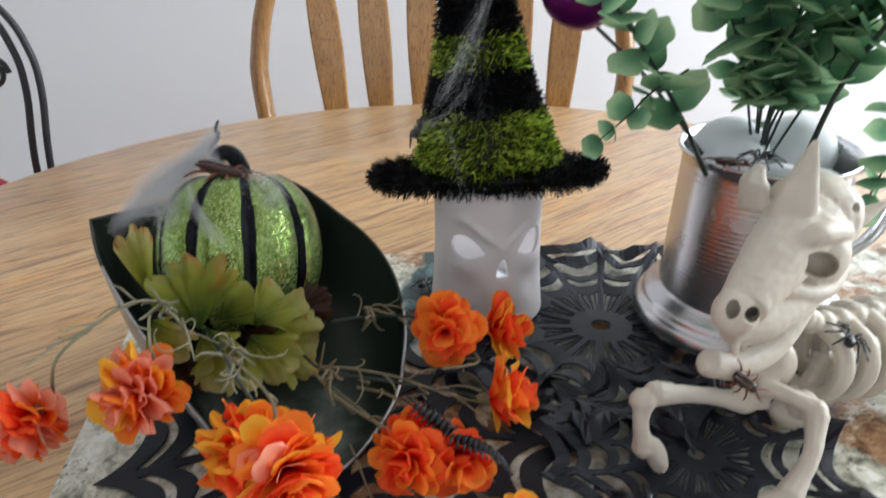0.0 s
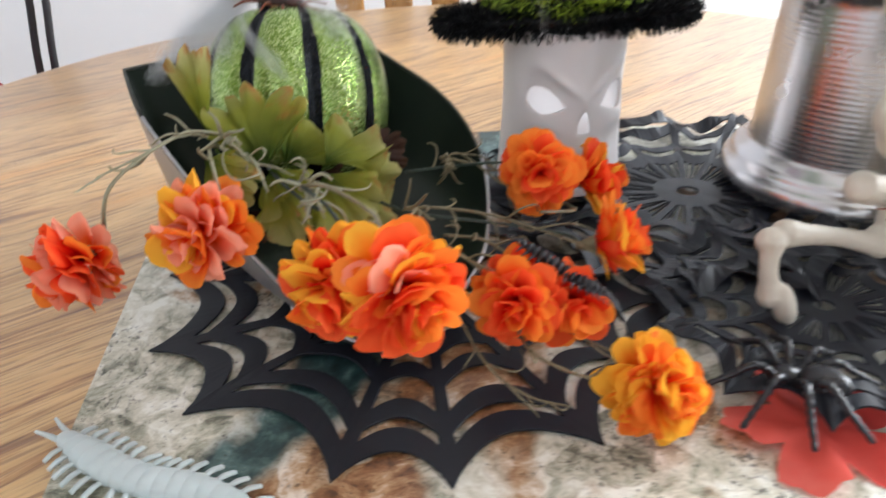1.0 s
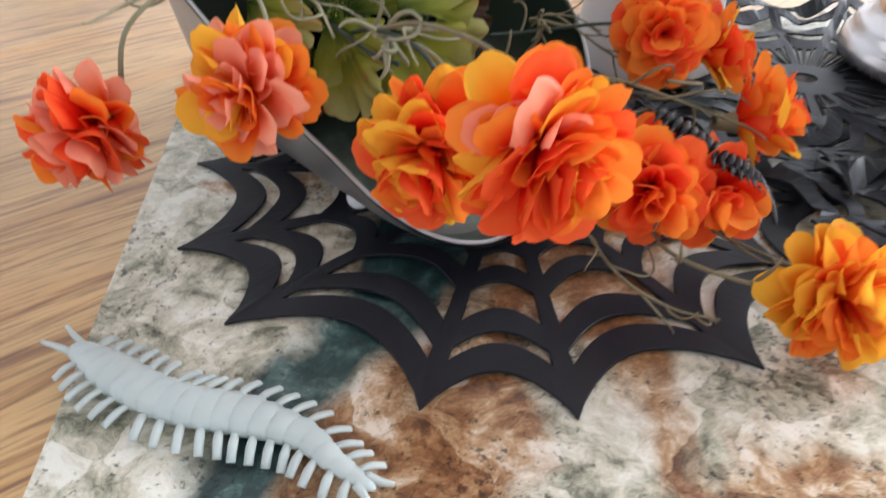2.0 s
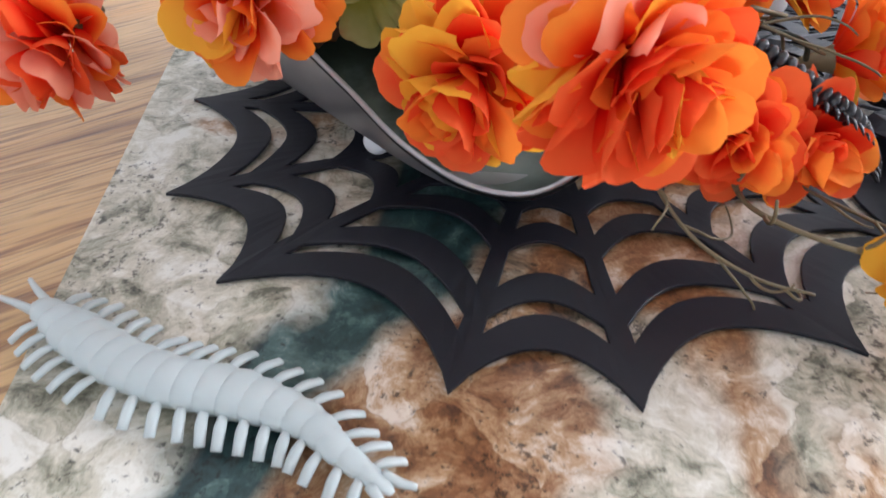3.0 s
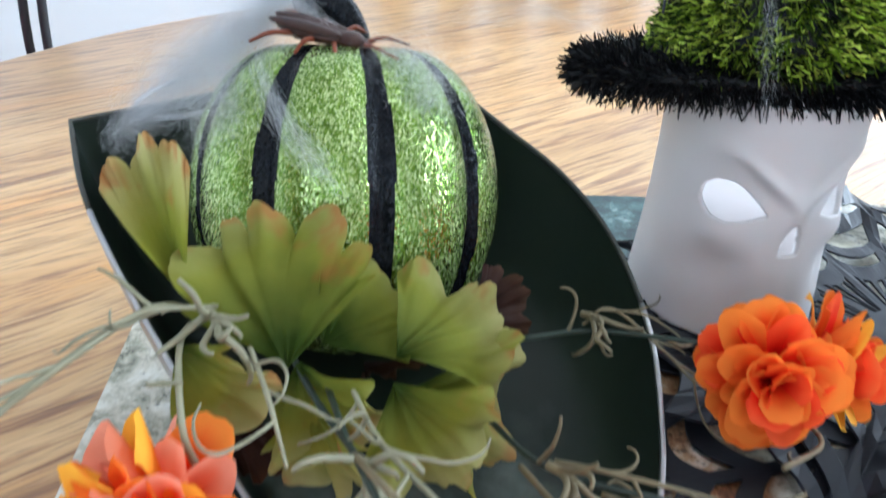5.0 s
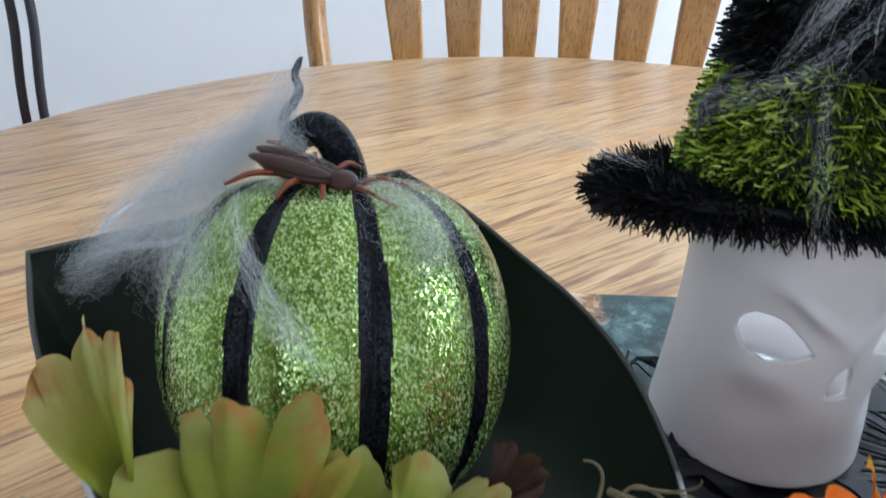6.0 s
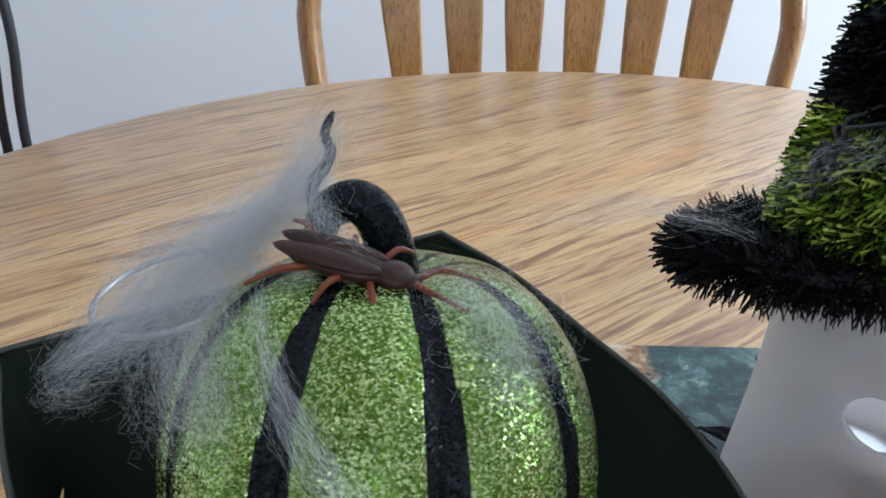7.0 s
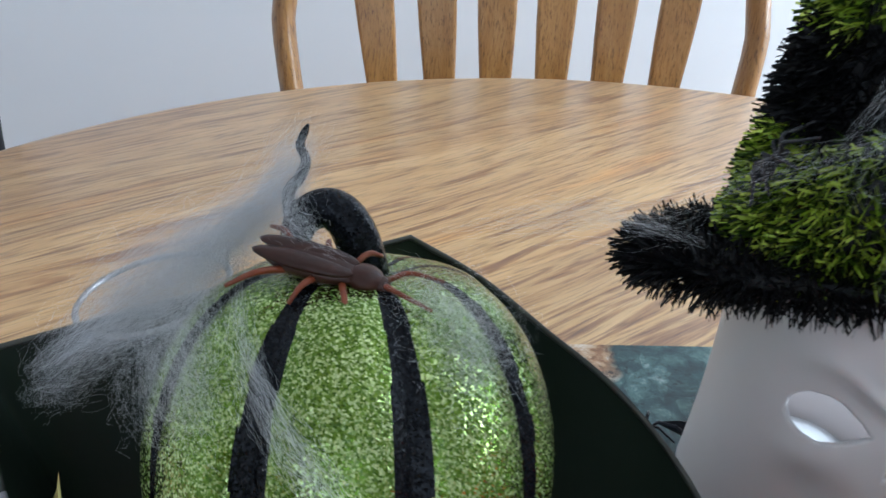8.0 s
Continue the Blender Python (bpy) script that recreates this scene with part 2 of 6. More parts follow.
def glitter(name, low, mid, high, spark, spec=0.5):
    """Glitter flakes: each cell a tilted mirror speck."""
    m, n, l, b = nodes_of(name)
    v = coords(n, l)
    vo = n.new("ShaderNodeTexVoronoi")
    vo.inputs["Scale"].default_value = 2300
    l.new(v, vo.inputs["Vector"])
    sep = n.new("ShaderNodeSeparateColor")
    l.new(vo.outputs["Color"], sep.inputs[0])
    cl = noise_tex(n, l, v, 60, 4)
    c = ramp(n, [(0.0, low), (0.5, mid), (1.0, high)])
    l.new(sep.outputs[0], c.inputs[0])
    col = mixc(n, l, c.outputs[0], mid, 0.25)
    shade = ramp(n, [(0.3, (0.75, 0.75, 0.7)), (0.7, (1.15, 1.15, 1.1))])
    l.new(cl, shade.inputs[0])
    col = mixc(n, l, col, shade.outputs[0], 1.0, "MULTIPLY")
    l.new(col, b.inputs["Base Color"])
    mt = n.new("ShaderNodeMath")
    mt.operation = "GREATER_THAN"
    mt.inputs[1].default_value = spark
    l.new(sep.outputs[1], mt.inputs[0])
    mr = n.new("ShaderNodeMapRange")
    mr.inputs["To Min"].default_value, mr.inputs["To Max"].default_value = 0.25, 0.95
    l.new(mt.outputs[0], mr.inputs["Value"])
    l.new(mr.outputs[0], b.inputs["Metallic"])
    b.inputs["Roughness"].default_value = 0.20
    b.inputs["Specular IOR Level"].default_value = spec
    geo, sub, sc, ad, nm = (n.new(k) for k in ("ShaderNodeNewGeometry", "ShaderNodeVectorMath", "ShaderNodeVectorMath", "ShaderNodeVectorMath", "ShaderNodeVectorMath"))
    sub.operation, sc.operation, ad.operation, nm.operation = "SUBTRACT", "SCALE", "ADD", "NORMALIZE"
    l.new(vo.outputs["Color"], sub.inputs[0])
    sub.inputs[1].default_value = (0.5, 0.5, 0.5)
    l.new(sub.outputs[0], sc.inputs[0])
    sc.inputs["Scale"].default_value = 0.40
    l.new(sc.outputs[0], ad.inputs[0])
    l.new(geo.outputs["Normal"], ad.inputs[1])
    l.new(ad.outputs[0], nm.inputs[0])
    l.new(nm.outputs[0], b.inputs["Normal"])
    return m


def petal_cloth(name, base, mid, rim, stops=(0.26, 0.66, 0.87), tinge=None):
    """Dyed cloth petal: deeper at its root, lighter along its rim; each petal of another shade."""
    m, n, l, b = nodes_of(name)
    tc = n.new("ShaderNodeTexCoord")
    sep = n.new("ShaderNodeSeparateXYZ")
    l.new(tc.outputs["Generated"], sep.inputs[0])
    v = coords(n, l)
    no = noise_tex(n, l, v, 90, 4)
    info = n.new("ShaderNodeObjectInfo")
    ad = n.new("ShaderNodeMath")
    ad.operation = "MULTIPLY_ADD"
    l.new(no, ad.inputs[0])
    ad.inputs[1].default_value = 0.35
    sx, ab, mxm = n.new("ShaderNodeMath"), n.new("ShaderNodeMath"), n.new("ShaderNodeMath")
    sx.operation, ab.operation, mxm.operation = "SUBTRACT", "ABSOLUTE", "MULTIPLY_ADD"
    l.new(sep.outputs["X"], sx.inputs[0])
    sx.inputs[1].default_value = 0.5
    l.new(sx.outputs[0], ab.inputs[0])
    l.new(ab.outputs[0], mxm.inputs[0])
    mxm.inputs[1].default_value = 0.45
    l.new(sep.outputs["Y"], mxm.inputs[2])
    l.new(mxm.outputs[0], ad.inputs[2])
    a2 = n.new("ShaderNodeMath")
    a2.operation = "MULTIPLY_ADD"
    l.new(info.outputs["Random"], a2.inputs[0])
    a2.inputs[1].default_value = 0.32
    l.new(ad.outputs[0], a2.inputs[2])
    r = ramp(n, [(stops[0], base), (stops[1], mid), (stops[2], rim), (1.0, rim)])
    sc = n.new("ShaderNodeMath")
    sc.operation = "MULTIPLY"
    sc.inputs[1].default_value = 0.64
    l.new(a2.outputs[0], sc.inputs[0])
    l.new(sc.outputs[0], r.inputs[0])
    col = r.outputs[0]
    if tinge:
        # rust-coloured blushes on parts of the edge
        blot = ramp(n, [(0.58, (0, 0, 0)), (0.71, (1, 1, 1))])
        place = n.new("ShaderNodeVectorMath")
        place.operation = "MULTIPLY_ADD"
        l.new(info.outputs["Random"], place.inputs[0])
        place.inputs[1].default_value = (3.0, 5.0, 7.0)
        l.new(v, place.inputs[2])
        l.new(math_node(n, l, "MULTIPLY_ADD", mxm.outputs[0], 0.30, math_node(n, l, "SUBTRACT", noise_tex(n, l, place.outputs[0], 55, 3), 0.20)), blot.inputs[0])
        col = mixc(n, l, col, tinge, math_node(n, l, "MULTIPLY", blot.outputs[0], 0.62))
    l.new(col, b.inputs["Base Color"])
    b.inputs["Roughness"].default_value = 0.7
    b.inputs["Specular IOR Level"].default_value = 0.2
    tr = n.new("ShaderNodeBsdfTranslucent")
    l.new(col, tr.inputs[0])
    mx = n.new("ShaderNodeMixShader")
    mx.inputs[0].default_value = 0.42
    l.new(b.outputs[0], mx.inputs[1]), l.new(tr.outputs[0], mx.inputs[2])
    l.new(mx.outputs[0], n["Material Output"].inputs[0])
    wv = n.new("ShaderNodeTexNoise")
    wv.inputs["Scale"].default_value = 900
    l.new(v, wv.inputs["Vector"])
    bump(n, l, wv.outputs["Fac"], 0.25, 0.0003, b)
    return m


WALL = plain("wall_paint", (0.82, 0.85, 0.89), (0.87, 0.89, 0.92), 0.85, scale=2, fine=300, bumps=0.08, spread=0)
CEIL = plain("ceiling_paint", (0.80, 0.80, 0.80), (0.84, 0.84, 0.83), 0.9, scale=2, fine=200, bumps=0.05, spread=0)
FLOOR = oak("floor_oak", 0, 0.7, "X", 0.7, 0.4)
TABLE = table_oak(-38)
CHAIR = oak("chair_oak", 0, 0.72, "Z", 1.0, 0.32, (1.0, 0.85, 0.52), 0.8)
STONE = stone_print()
FELT = plain("black_felt", (0.006, 0.007, 0.011), (0.014, 0.015, 0.022), 0.44, scale=30, fine=1500, bumps=0.12, depth=0.0002, spread=0.1, spec=0.28)
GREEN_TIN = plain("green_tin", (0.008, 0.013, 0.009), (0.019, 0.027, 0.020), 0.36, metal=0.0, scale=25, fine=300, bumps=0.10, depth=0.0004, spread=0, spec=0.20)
# green tin turns pale grey-green towards the scoop's floor, its edge broken by noise
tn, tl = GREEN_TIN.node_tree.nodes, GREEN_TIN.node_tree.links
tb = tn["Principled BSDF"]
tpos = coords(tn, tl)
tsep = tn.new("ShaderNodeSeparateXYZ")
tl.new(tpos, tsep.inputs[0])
paled = ramp(tn, [(0.757, (1, 1, 1)), (0.772, (0, 0, 0))], True)
tl.new(math_node(tn, tl, "MULTIPLY_ADD", noise_tex(tn, tl, tpos, 45, 5), 0.022, math_node(tn, tl, "SUBTRACT", tsep.outputs["Z"], 0.011)), paled.inputs[0])
tl.new(mixc(tn, tl, tb.inputs["Base Color"].links[0].from_socket, (0.25, 0.30, 0.27), math_node(tn, tl, "MULTIPLY", paled.outputs[0], 0.8)), tb.inputs["Base Color"])
DULL_TIN = plain("dull_tin", (0.030, 0.033, 0.028), (0.075, 0.075, 0.066), 0.45, metal=0.2, scale=60, fine=500, bumps=0.1, spread=0)
BARE_TIN = plain("bare_tin", (0.30, 0.29, 0.30), (0.52, 0.52, 0.53), 0.38, metal=0.85, scale=35, fine=500, bumps=0.1, spread=0.05)
PITCHER = plain("galvanised_tin", (0.58, 0.57, 0.58), (0.72, 0.71, 0.72), 0.24, metal=0.95, scale=22, fine=300, bumps=0.08, spread=0)
GLIT_GREEN = glitter("green_glitter", (0.035, 0.085, 0.008), (0.17, 0.28, 0.035), (0.80, 0.92, 0.50), 0.45)
GLIT_BLACK = glitter("black_glitter", (0.003, 0.004, 0.006), (0.006, 0.007, 0.010), (0.022, 0.025, 0.034), 0.95, 0.16)
CERAMIC = plain("frosted_white", (0.70, 0.665, 0.66), (0.76, 0.725, 0.72), 0.48, scale=30, fine=700, bumps=0.05, spread=0, sss=0.35)
BONE = plain("bone_plastic", (0.55, 0.48, 0.39), (0.70, 0.64, 0.54), 0.5, scale=60, fine=500, bumps=0.2, depth=0.0004, spread=0, sss=0.04)
BLACK_PLASTIC = plain("black_plastic", (0.008, 0.008, 0.010), (0.02, 0.02, 0.026), 0.28, scale=90, fine=900, bumps=0.3, spread=0.1)
AMBER_PLASTIC = plain("amber_plastic", (0.10, 0.020, 0.006), (0.26, 0.055, 0.016), 0.34, scale=160, fine=700, bumps=0.2, spread=0.2)
BROWN_PLASTIC = plain("brown_plastic", (0.012, 0.006, 0.005), (0.065, 0.020, 0.012), 0.30, scale=160, fine=700, bumps=0.3, spread=0.2, coat=0.1, spec=0.3)
GLOW_PLASTIC = plain("pale_rubber", (0.46, 0.53, 0.53), (0.58, 0.65, 0.64), 0.32, scale=60, fine=500, bumps=0.1, spread=0, sss=0.4)
IRON = plain("black_iron", (0.02, 0.021, 0.025), (0.05, 0.052, 0.058), 0.5, metal=0.4, scale=50, fine=400, bumps=0.3, spread=0)
RED_CLOTH = plain("red_cloth", (0.22, 0.012, 0.022), (0.32, 0.025, 0.04), 0.85, scale=20, fine=900, bumps=0.3, spread=0)
TWIG = plain("tan_vine", (0.105, 0.082, 0.042), (0.25, 0.205, 0.115), 0.55, scale=120, fine=700, bumps=0.2, spread=0.25)
TWIG_PALE = plain("pale_vine", (0.17, 0.16, 0.095), (0.33, 0.315, 0.21), 0.5, scale=120, fine=700, bumps=0.2, spread=0.2)
STEM_DARK = plain("dark_stem", (0.012, 0.022, 0.016), (0.03, 0.05, 0.035), 0.45, scale=100, fine=600, bumps=0.2, spread=0.2)
PETAL = petal_cloth("orange_petal", (0.70, 0.012, 0.001), (0.98, 0.056, 0.002), (1.0, 0.30, 0.04), (0.22, 0.54, 0.80))
PETAL_RED = petal_cloth("red_petal", (0.55, 0.005, 0.001), (0.96, 0.022, 0.002), (1.0, 0.16, 0.04), (0.24, 0.58, 0.84))
PETAL_PINK = petal_cloth("salmon_petal", (0.95, 0.075, 0.002), (1.0, 0.165, 0.030), (1.0, 0.42, 0.28), (0.16, 0.44, 0.74))
PETAL_GOLD = petal_cloth("golden_petal", (0.94, 0.050, 0.001), (1.0, 0.20, 0.002), (1.0, 0.54, 0.05), (0.20, 0.48, 0.76))
LEAF = petal_cloth("olive_leaf", (0.050, 0.085, 0.010), (0.270, 0.285, 0.036), (0.47, 0.43, 0.17), (0.26, 0.62, 0.92), (0.42, 0.12, 0.035))
PLUM = petal_cloth("plum_leaf", (0.018, 0.008, 0.007), (0.050, 0.021, 0.014), (0.09, 0.045, 0.022))
MAPLE = petal_cloth("red_maple", (0.58, 0.05, 0.04), (0.78, 0.12, 0.09), (0.82, 0.20, 0.16))
EUCA = petal_cloth("eucalyptus_leaf", (0.045, 0.13, 0.07), (0.16, 0.34, 0.18), (0.45, 0.64, 0.38), (0.22, 0.58, 0.84))
PURPLE = plain("purple_foil", (0.09, 0.004, 0.10), (0.20, 0.010, 0.21), 0.25, metal=0.6, scale=40, fine=900, bumps=0.3, spread=0)
WHITE_BALL = plain("white_foam", (0.70, 0.72, 0.74), (0.80, 0.81, 0.82), 0.8, scale=30, fine=700, bumps=0.3, spread=0.05)
HAT_BLACK = plain("black_tinsel", (0.002, 0.002, 0.003), (0.006, 0.006, 0.007), 0.42, scale=200, fine=900, bumps=0.1, spread=0, spec=0.25)
HAT_GREEN, hn, hl, hb = nodes_of("green_tinsel")
hg = hn.new("ShaderNodeNewGeometry")
hr = ramp(hn, [(0.0, (0.006, 0.012, 0.002)), (0.40, (0.05, 0.10, 0.008)), (0.62, (0.34, 0.50, 0.03)), (1.0, (0.80, 0.92, 0.16))])
hl.new(hg.outputs["Random Per Island"], hr.inputs[0])
hl.new(hr.outputs[0], hb.inputs["Base Color"])
hb.inputs["Roughness"].default_value, hb.inputs["Metallic"].default_value = 0.3, 0.3
WEB, webn, webl, webb = nodes_of("web_fibre")
webb.inputs["Base Color"].default_value = (0.94, 0.95, 0.97, 1)
webb.inputs["Roughness"].default_value = 0.9
webt, webm = webn.new("ShaderNodeBsdfTranslucent"), webn.new("ShaderNodeMixShader")
webt.inputs[0].default_value = (0.94, 0.95, 0.97, 1)
webm.inputs[0].default_value = 0.5
webl.new(webb.outputs[0], webm.inputs[1]), webl.new(webt.outputs[0], webm.inputs[2])
webl.new(webm.outputs[0], webn["Material Output"].inputs[0])
GLASS, gn, gl, gb = nodes_of("window_glass")
gb.inputs["Transmission Weight"].default_value = 1.0
gb.inputs["Roughness"].default_value = 0.02
WHITE_FRAME = plain("white_frame", (0.76, 0.76, 0.75), (0.82, 0.82, 0.81), 0.45, scale=6, fine=200, bumps=0.05, spread=0)


# ---- mesh helpers ----
def part(name, bm, material, parent=None, label="", smooth=True):
    me = bpy.data.meshes.new(name)
    bm.to_mesh(me)
    bm.free()
    me.materials.append(material)
    if smooth:
        me.shade_smooth()
    ob = new(name, me)
    ob.parent = parent
    return tagged(ob, label) if label else ob


def thing(name, label, category, at=(0, 0, 0), group="", kind=""):
    ob = new(name)
    ob.location = at
    ob.empty_display_size = 0.02
    return tagged(ob, label, category, group, kind)


def box(bm, lo, hi, bevel=0.0, m=None):
    r = bmesh.ops.create_cube(bm, size=1)
    lo, hi = Vector(lo), Vector(hi)
    for v in r["verts"]:
        v.co = Vector((lo[i] + (hi[i] - lo[i]) * (v.co[i] + 0.5) for i in range(3)))
    if m:
        bmesh.ops.transform(bm, matrix=m, verts=r["verts"])
    if bevel:
        es = {e for v in r["verts"] for e in v.link_edges}
        bmesh.ops.bevel(bm, geom=list(es), offset=bevel, segments=2, affect="EDGES", profile=0.7)


def lathe(bm, profile, seg=64, at=(0, 0, 0), m=None, shape=None):
    """Turn a profile of (radius, height) round z; shape(angle, radius, height) may change the radius."""
    rings = []
    for r, z in profile:
        ring = []
        for k in range(seg):
            a = 2 * math.pi * k / seg
            q = shape(a, r, z) if shape else r
            co = Vector((at[0] + q * math.cos(a), at[1] + q * math.sin(a), at[2] + z))
            ring.append(bm.verts.new(m @ co if m else co))
        rings.append(ring)
    for a, b in zip(rings, rings[1:]):
        for k in range(seg):
            bm.faces.new((a[k], a[(k + 1) % seg], b[(k + 1) % seg], b[k]))
    for ring, flip in ((rings[0], True), (rings[-1], False)):
        c = bm.verts.new(sum((v.co for v in ring), Vector()) / seg)
        for k in range(seg):
            f = (ring[(k + 1) % seg], ring[k], c) if flip else (ring[k], ring[(k + 1) % seg], c)
            bm.faces.new(f)


def ball(bm, c, r, m=None, u=16, v=10):
    """An ellipsoid with half sizes r."""
    mm = Matrix.Translation(c) @ (m or Matrix()) @ Matrix.Diagonal((*((r,) * 3 if isinstance(r, (int, float)) else r), 1))
    bmesh.ops.create_uvsphere(bm, u_segments=u, v_segments=v, radius=1, matrix=mm)


def smooth_path(pts, n=8):
    """Catmull-Rom through the points."""
    p = [Vector(q) for q in pts]
    p = [p[0] * 2 - p[1]] + p + [p[-1] * 2 - p[-2]]
    out = []
    for i in range(1, len(p) - 2):
        for k in range(n):
            t = k / n
            a, b, c, d = p[i - 1], p[i], p[i + 1], p[i + 2]
            out.append(0.5 * (2 * b + (c - a) * t + (2 * a - 5 * b + 4 * c - d) * t * t + (3 * b - a - 3 * c + d) * t * t * t))
    return out + [p[-2]]


def tube(bm, pts, r, sides=8, n=6, flat=1.0):
    """A tube along a smooth path; r is a radius or a list from start to end."""
    path = smooth_path(pts, n) if n > 1 else [Vector(q) for q in pts]
    rs = [r] * 2 if isinstance(r, (int, float)) else list(r)
    rings, up = [], Vector((0.13, 0.27, 0.95))
    for i, q in enumerate(path):
        d = (path[min(i + 1, len(path) - 1)] - path[max(i - 1, 0)]).normalized()
        if d.length == 0:
            d = Vector((0, 0, 1))
        s = d.cross(up)
        s = s.normalized() if s.length > 1e-4 else d.orthogonal().normalized()
        w = s.cross(d).normalized()
        up = w
        x = i / max(1, len(path) - 1) * (len(rs) - 1)
        k = min(int(x), len(rs) - 2)
        rad = rs[k] + (rs[k + 1] - rs[k]) * (x - k)
        rings.append([bm.verts.new(q + (s * math.cos(2 * math.pi * j / sides) + w * flat * math.sin(2 * math.pi * j / sides)) * rad) for j in range(sides)])
    for a, b in zip(rings, rings[1:]):
        for j in range(sides):
            bm.faces.new((a[j], a[(j + 1) % sides], b[(j + 1) % sides], b[j]))
    bm.faces.new(rings[0][::-1]), bm.faces.new(rings[-1])


def slab(name, bm, material, thick, parent=None, label="", bevel=0.0):
    """A flat sheet of faces given thickness downwards."""
    bmesh.ops.recalc_face_normals(bm, faces=bm.faces)
    ob = part(name, bm, material, parent, label, smooth=False)
    so = ob.modifiers.new("thick", "SOLIDIFY")
    so.thickness, so.offset = thick, -1
    if bevel:
        be = ob.modifiers.new("edge", "BEVEL")
        be.width, be.segments, be.limit_method = bevel, 1, "ANGLE"
    return ob


# ---- the room ----
def wall(name, lo, hi, hole=None, axis=0):
    """A wall slab, with a hole (u0, u1, z0, z1) cut right through it."""
    bm = bmesh.new()
    if not hole:
        box(bm, lo, hi)
    else:
        u0, u1, z0, z1 = hole
        o = 1 - axis
        def piece(a, b, c, d):
            p, q = list(lo), list(hi)
            p[o], q[o], p[2], q[2] = a, b, c, d
            box(bm, p, q)
        piece(lo[o], u0, lo[2], hi[2])
        piece(u1, hi[o], lo[2], hi[2])
        piece(u0, u1, lo[2], z0)
        piece(u0, u1, z1, hi[2])
    return tagged(part(name, bm, WALL, smooth=False), "plain off-white painted wall", "wall", kind="structure")


wall("wall_north", (-2.1, 1.75, 0), (2.1, 1.87, 2.45))
wall("wall_west", (-2.22, -2.1, 0), (-2.1, 1.87, 2.45))
wall("wall_east", (2.1, -2.1, 0), (2.22, 1.87, 2.45), (0.25, 1.65, 0.85, 2.1), 0)
wall("wall_south", (-2.22, -2.22, 0), (2.22, -2.1, 2.45), (-0.9, 0.5, 1.0, 2.15), 1)
bm = bmesh.new()
box(bm, (-2.22, -2.22, 2.45), (2.22, 1.87, 2.55))
tagged(part("ceiling", bm, CEIL, smooth=False), "flat white painted ceiling", "ceiling", kind="structure")
bm = bmesh.new()
box(bm, (-2.22, -2.22, -0.1), (2.22, 1.87, 0))
tagged(part("floor", bm, FLOOR, smooth=False), "brown wooden floor", "floor", kind="structure")


def window(name, axis, at, u0, u1, z0, z1):
    w = thing(name, "unseen white framed window letting in daylight", "window", kind="structure")
    def bar(nm, a, b, c, d, mat, t):
        bm = bmesh.new()
        lo, hi = [at - t, a, c], [at + t, b, d]
        if axis == 1:
            lo, hi = [a, at - t, c], [b, at + t, d]
        box(bm, lo, hi, 0.003 if mat is WHITE_FRAME else 0)
        return part(nm, bm, mat, w, smooth=False)
    bar("window_frame", u0, u0 + 0.05, z0, z1, WHITE_FRAME, 0.03)
    bar("window_frame", u1 - 0.05, u1, z0, z1, WHITE_FRAME, 0.03)
    bar("window_frame", u0 + 0.05, u1 - 0.05, z0, z0 + 0.05, WHITE_FRAME, 0.03)
    bar("window_frame", u0 + 0.05, u1 - 0.05, z1 - 0.05, z1, WHITE_FRAME, 0.03)
    mid = (u0 + u1) / 2
    bar("mullion", mid - 0.02, mid + 0.02, z0 + 0.05, z1 - 0.05, WHITE_FRAME, 0.025)
    for a, b in ((u0 + 0.05, mid - 0.02), (mid + 0.02, u1 - 0.05)):
        p = bar("pane", a, b, z0 + 0.05, z1 - 0.05, GLASS, 0.003)
        p.visible_shadow = False


window("window_1", 0, 2.16, 0.25, 1.65, 0.85, 2.1)
# added behind the camera to go with the fill lamp
window("added_window", 1, -2.16, -0.9, 0.5, 1.0, 2.15)
bm = bmesh.new()
box(bm, (-2.1, 1.735, 0), (2.1, 1.75, 0.09), 0.003)
tagged(part("baseboard", bm, WHITE_FRAME, smooth=False), "white painted baseboard", "baseboard", kind="structure")

# ---- the round oak table ----
TOP = 0.75
TC = (0.015, 0.450)
table = thing("dining_table", "round varnished oak dining table with visible grain", "table", (*TC, 0))
bm = bmesh.new()
R = 0.508
lathe(bm, [(0.30, TOP - 0.032), (R - 0.02, TOP - 0.032), (R - 0.008, TOP - 0.029), (R - 0.001, TOP - 0.022), (R, TOP - 0.014), (R - 0.002, TOP - 0.006), (R - 0.007, TOP - 0.0015), (R - 0.014, TOP)], 160)
part("tabletop", bm, TABLE, table, "golden oak top with rounded edge")
bm = bmesh.new()
lathe(bm, [(0.40, TOP - 0.10), (0.40, TOP - 0.033), (0.38, TOP - 0.033), (0.38, TOP - 0.10)], 96)
part("apron", bm, CHAIR, table)
bm = bmesh.new()
lathe(bm, [(0.09, 0.12), (0.10, 0.2), (0.065, 0.28), (0.075, 0.42), (0.06, 0.55), (0.10, TOP - 0.034)], 40)
part("pedestal", bm, CHAIR, table)
for k in range(4):
    bm = bmesh.new()
    a = math.pi / 4 + k * math.pi / 2
    d = Vector((math.cos(a), math.sin(a), 0))
    tube(bm, [d * 0.06 + Vector((0, 0, 0.17)), d * 0.2 + Vector((0, 0, 0.15)), d * 0.36 + Vector((0, 0, 0.03))], [0.04, 0.035, 0.03], 10)
    part("leg", bm, CHAIR, table)


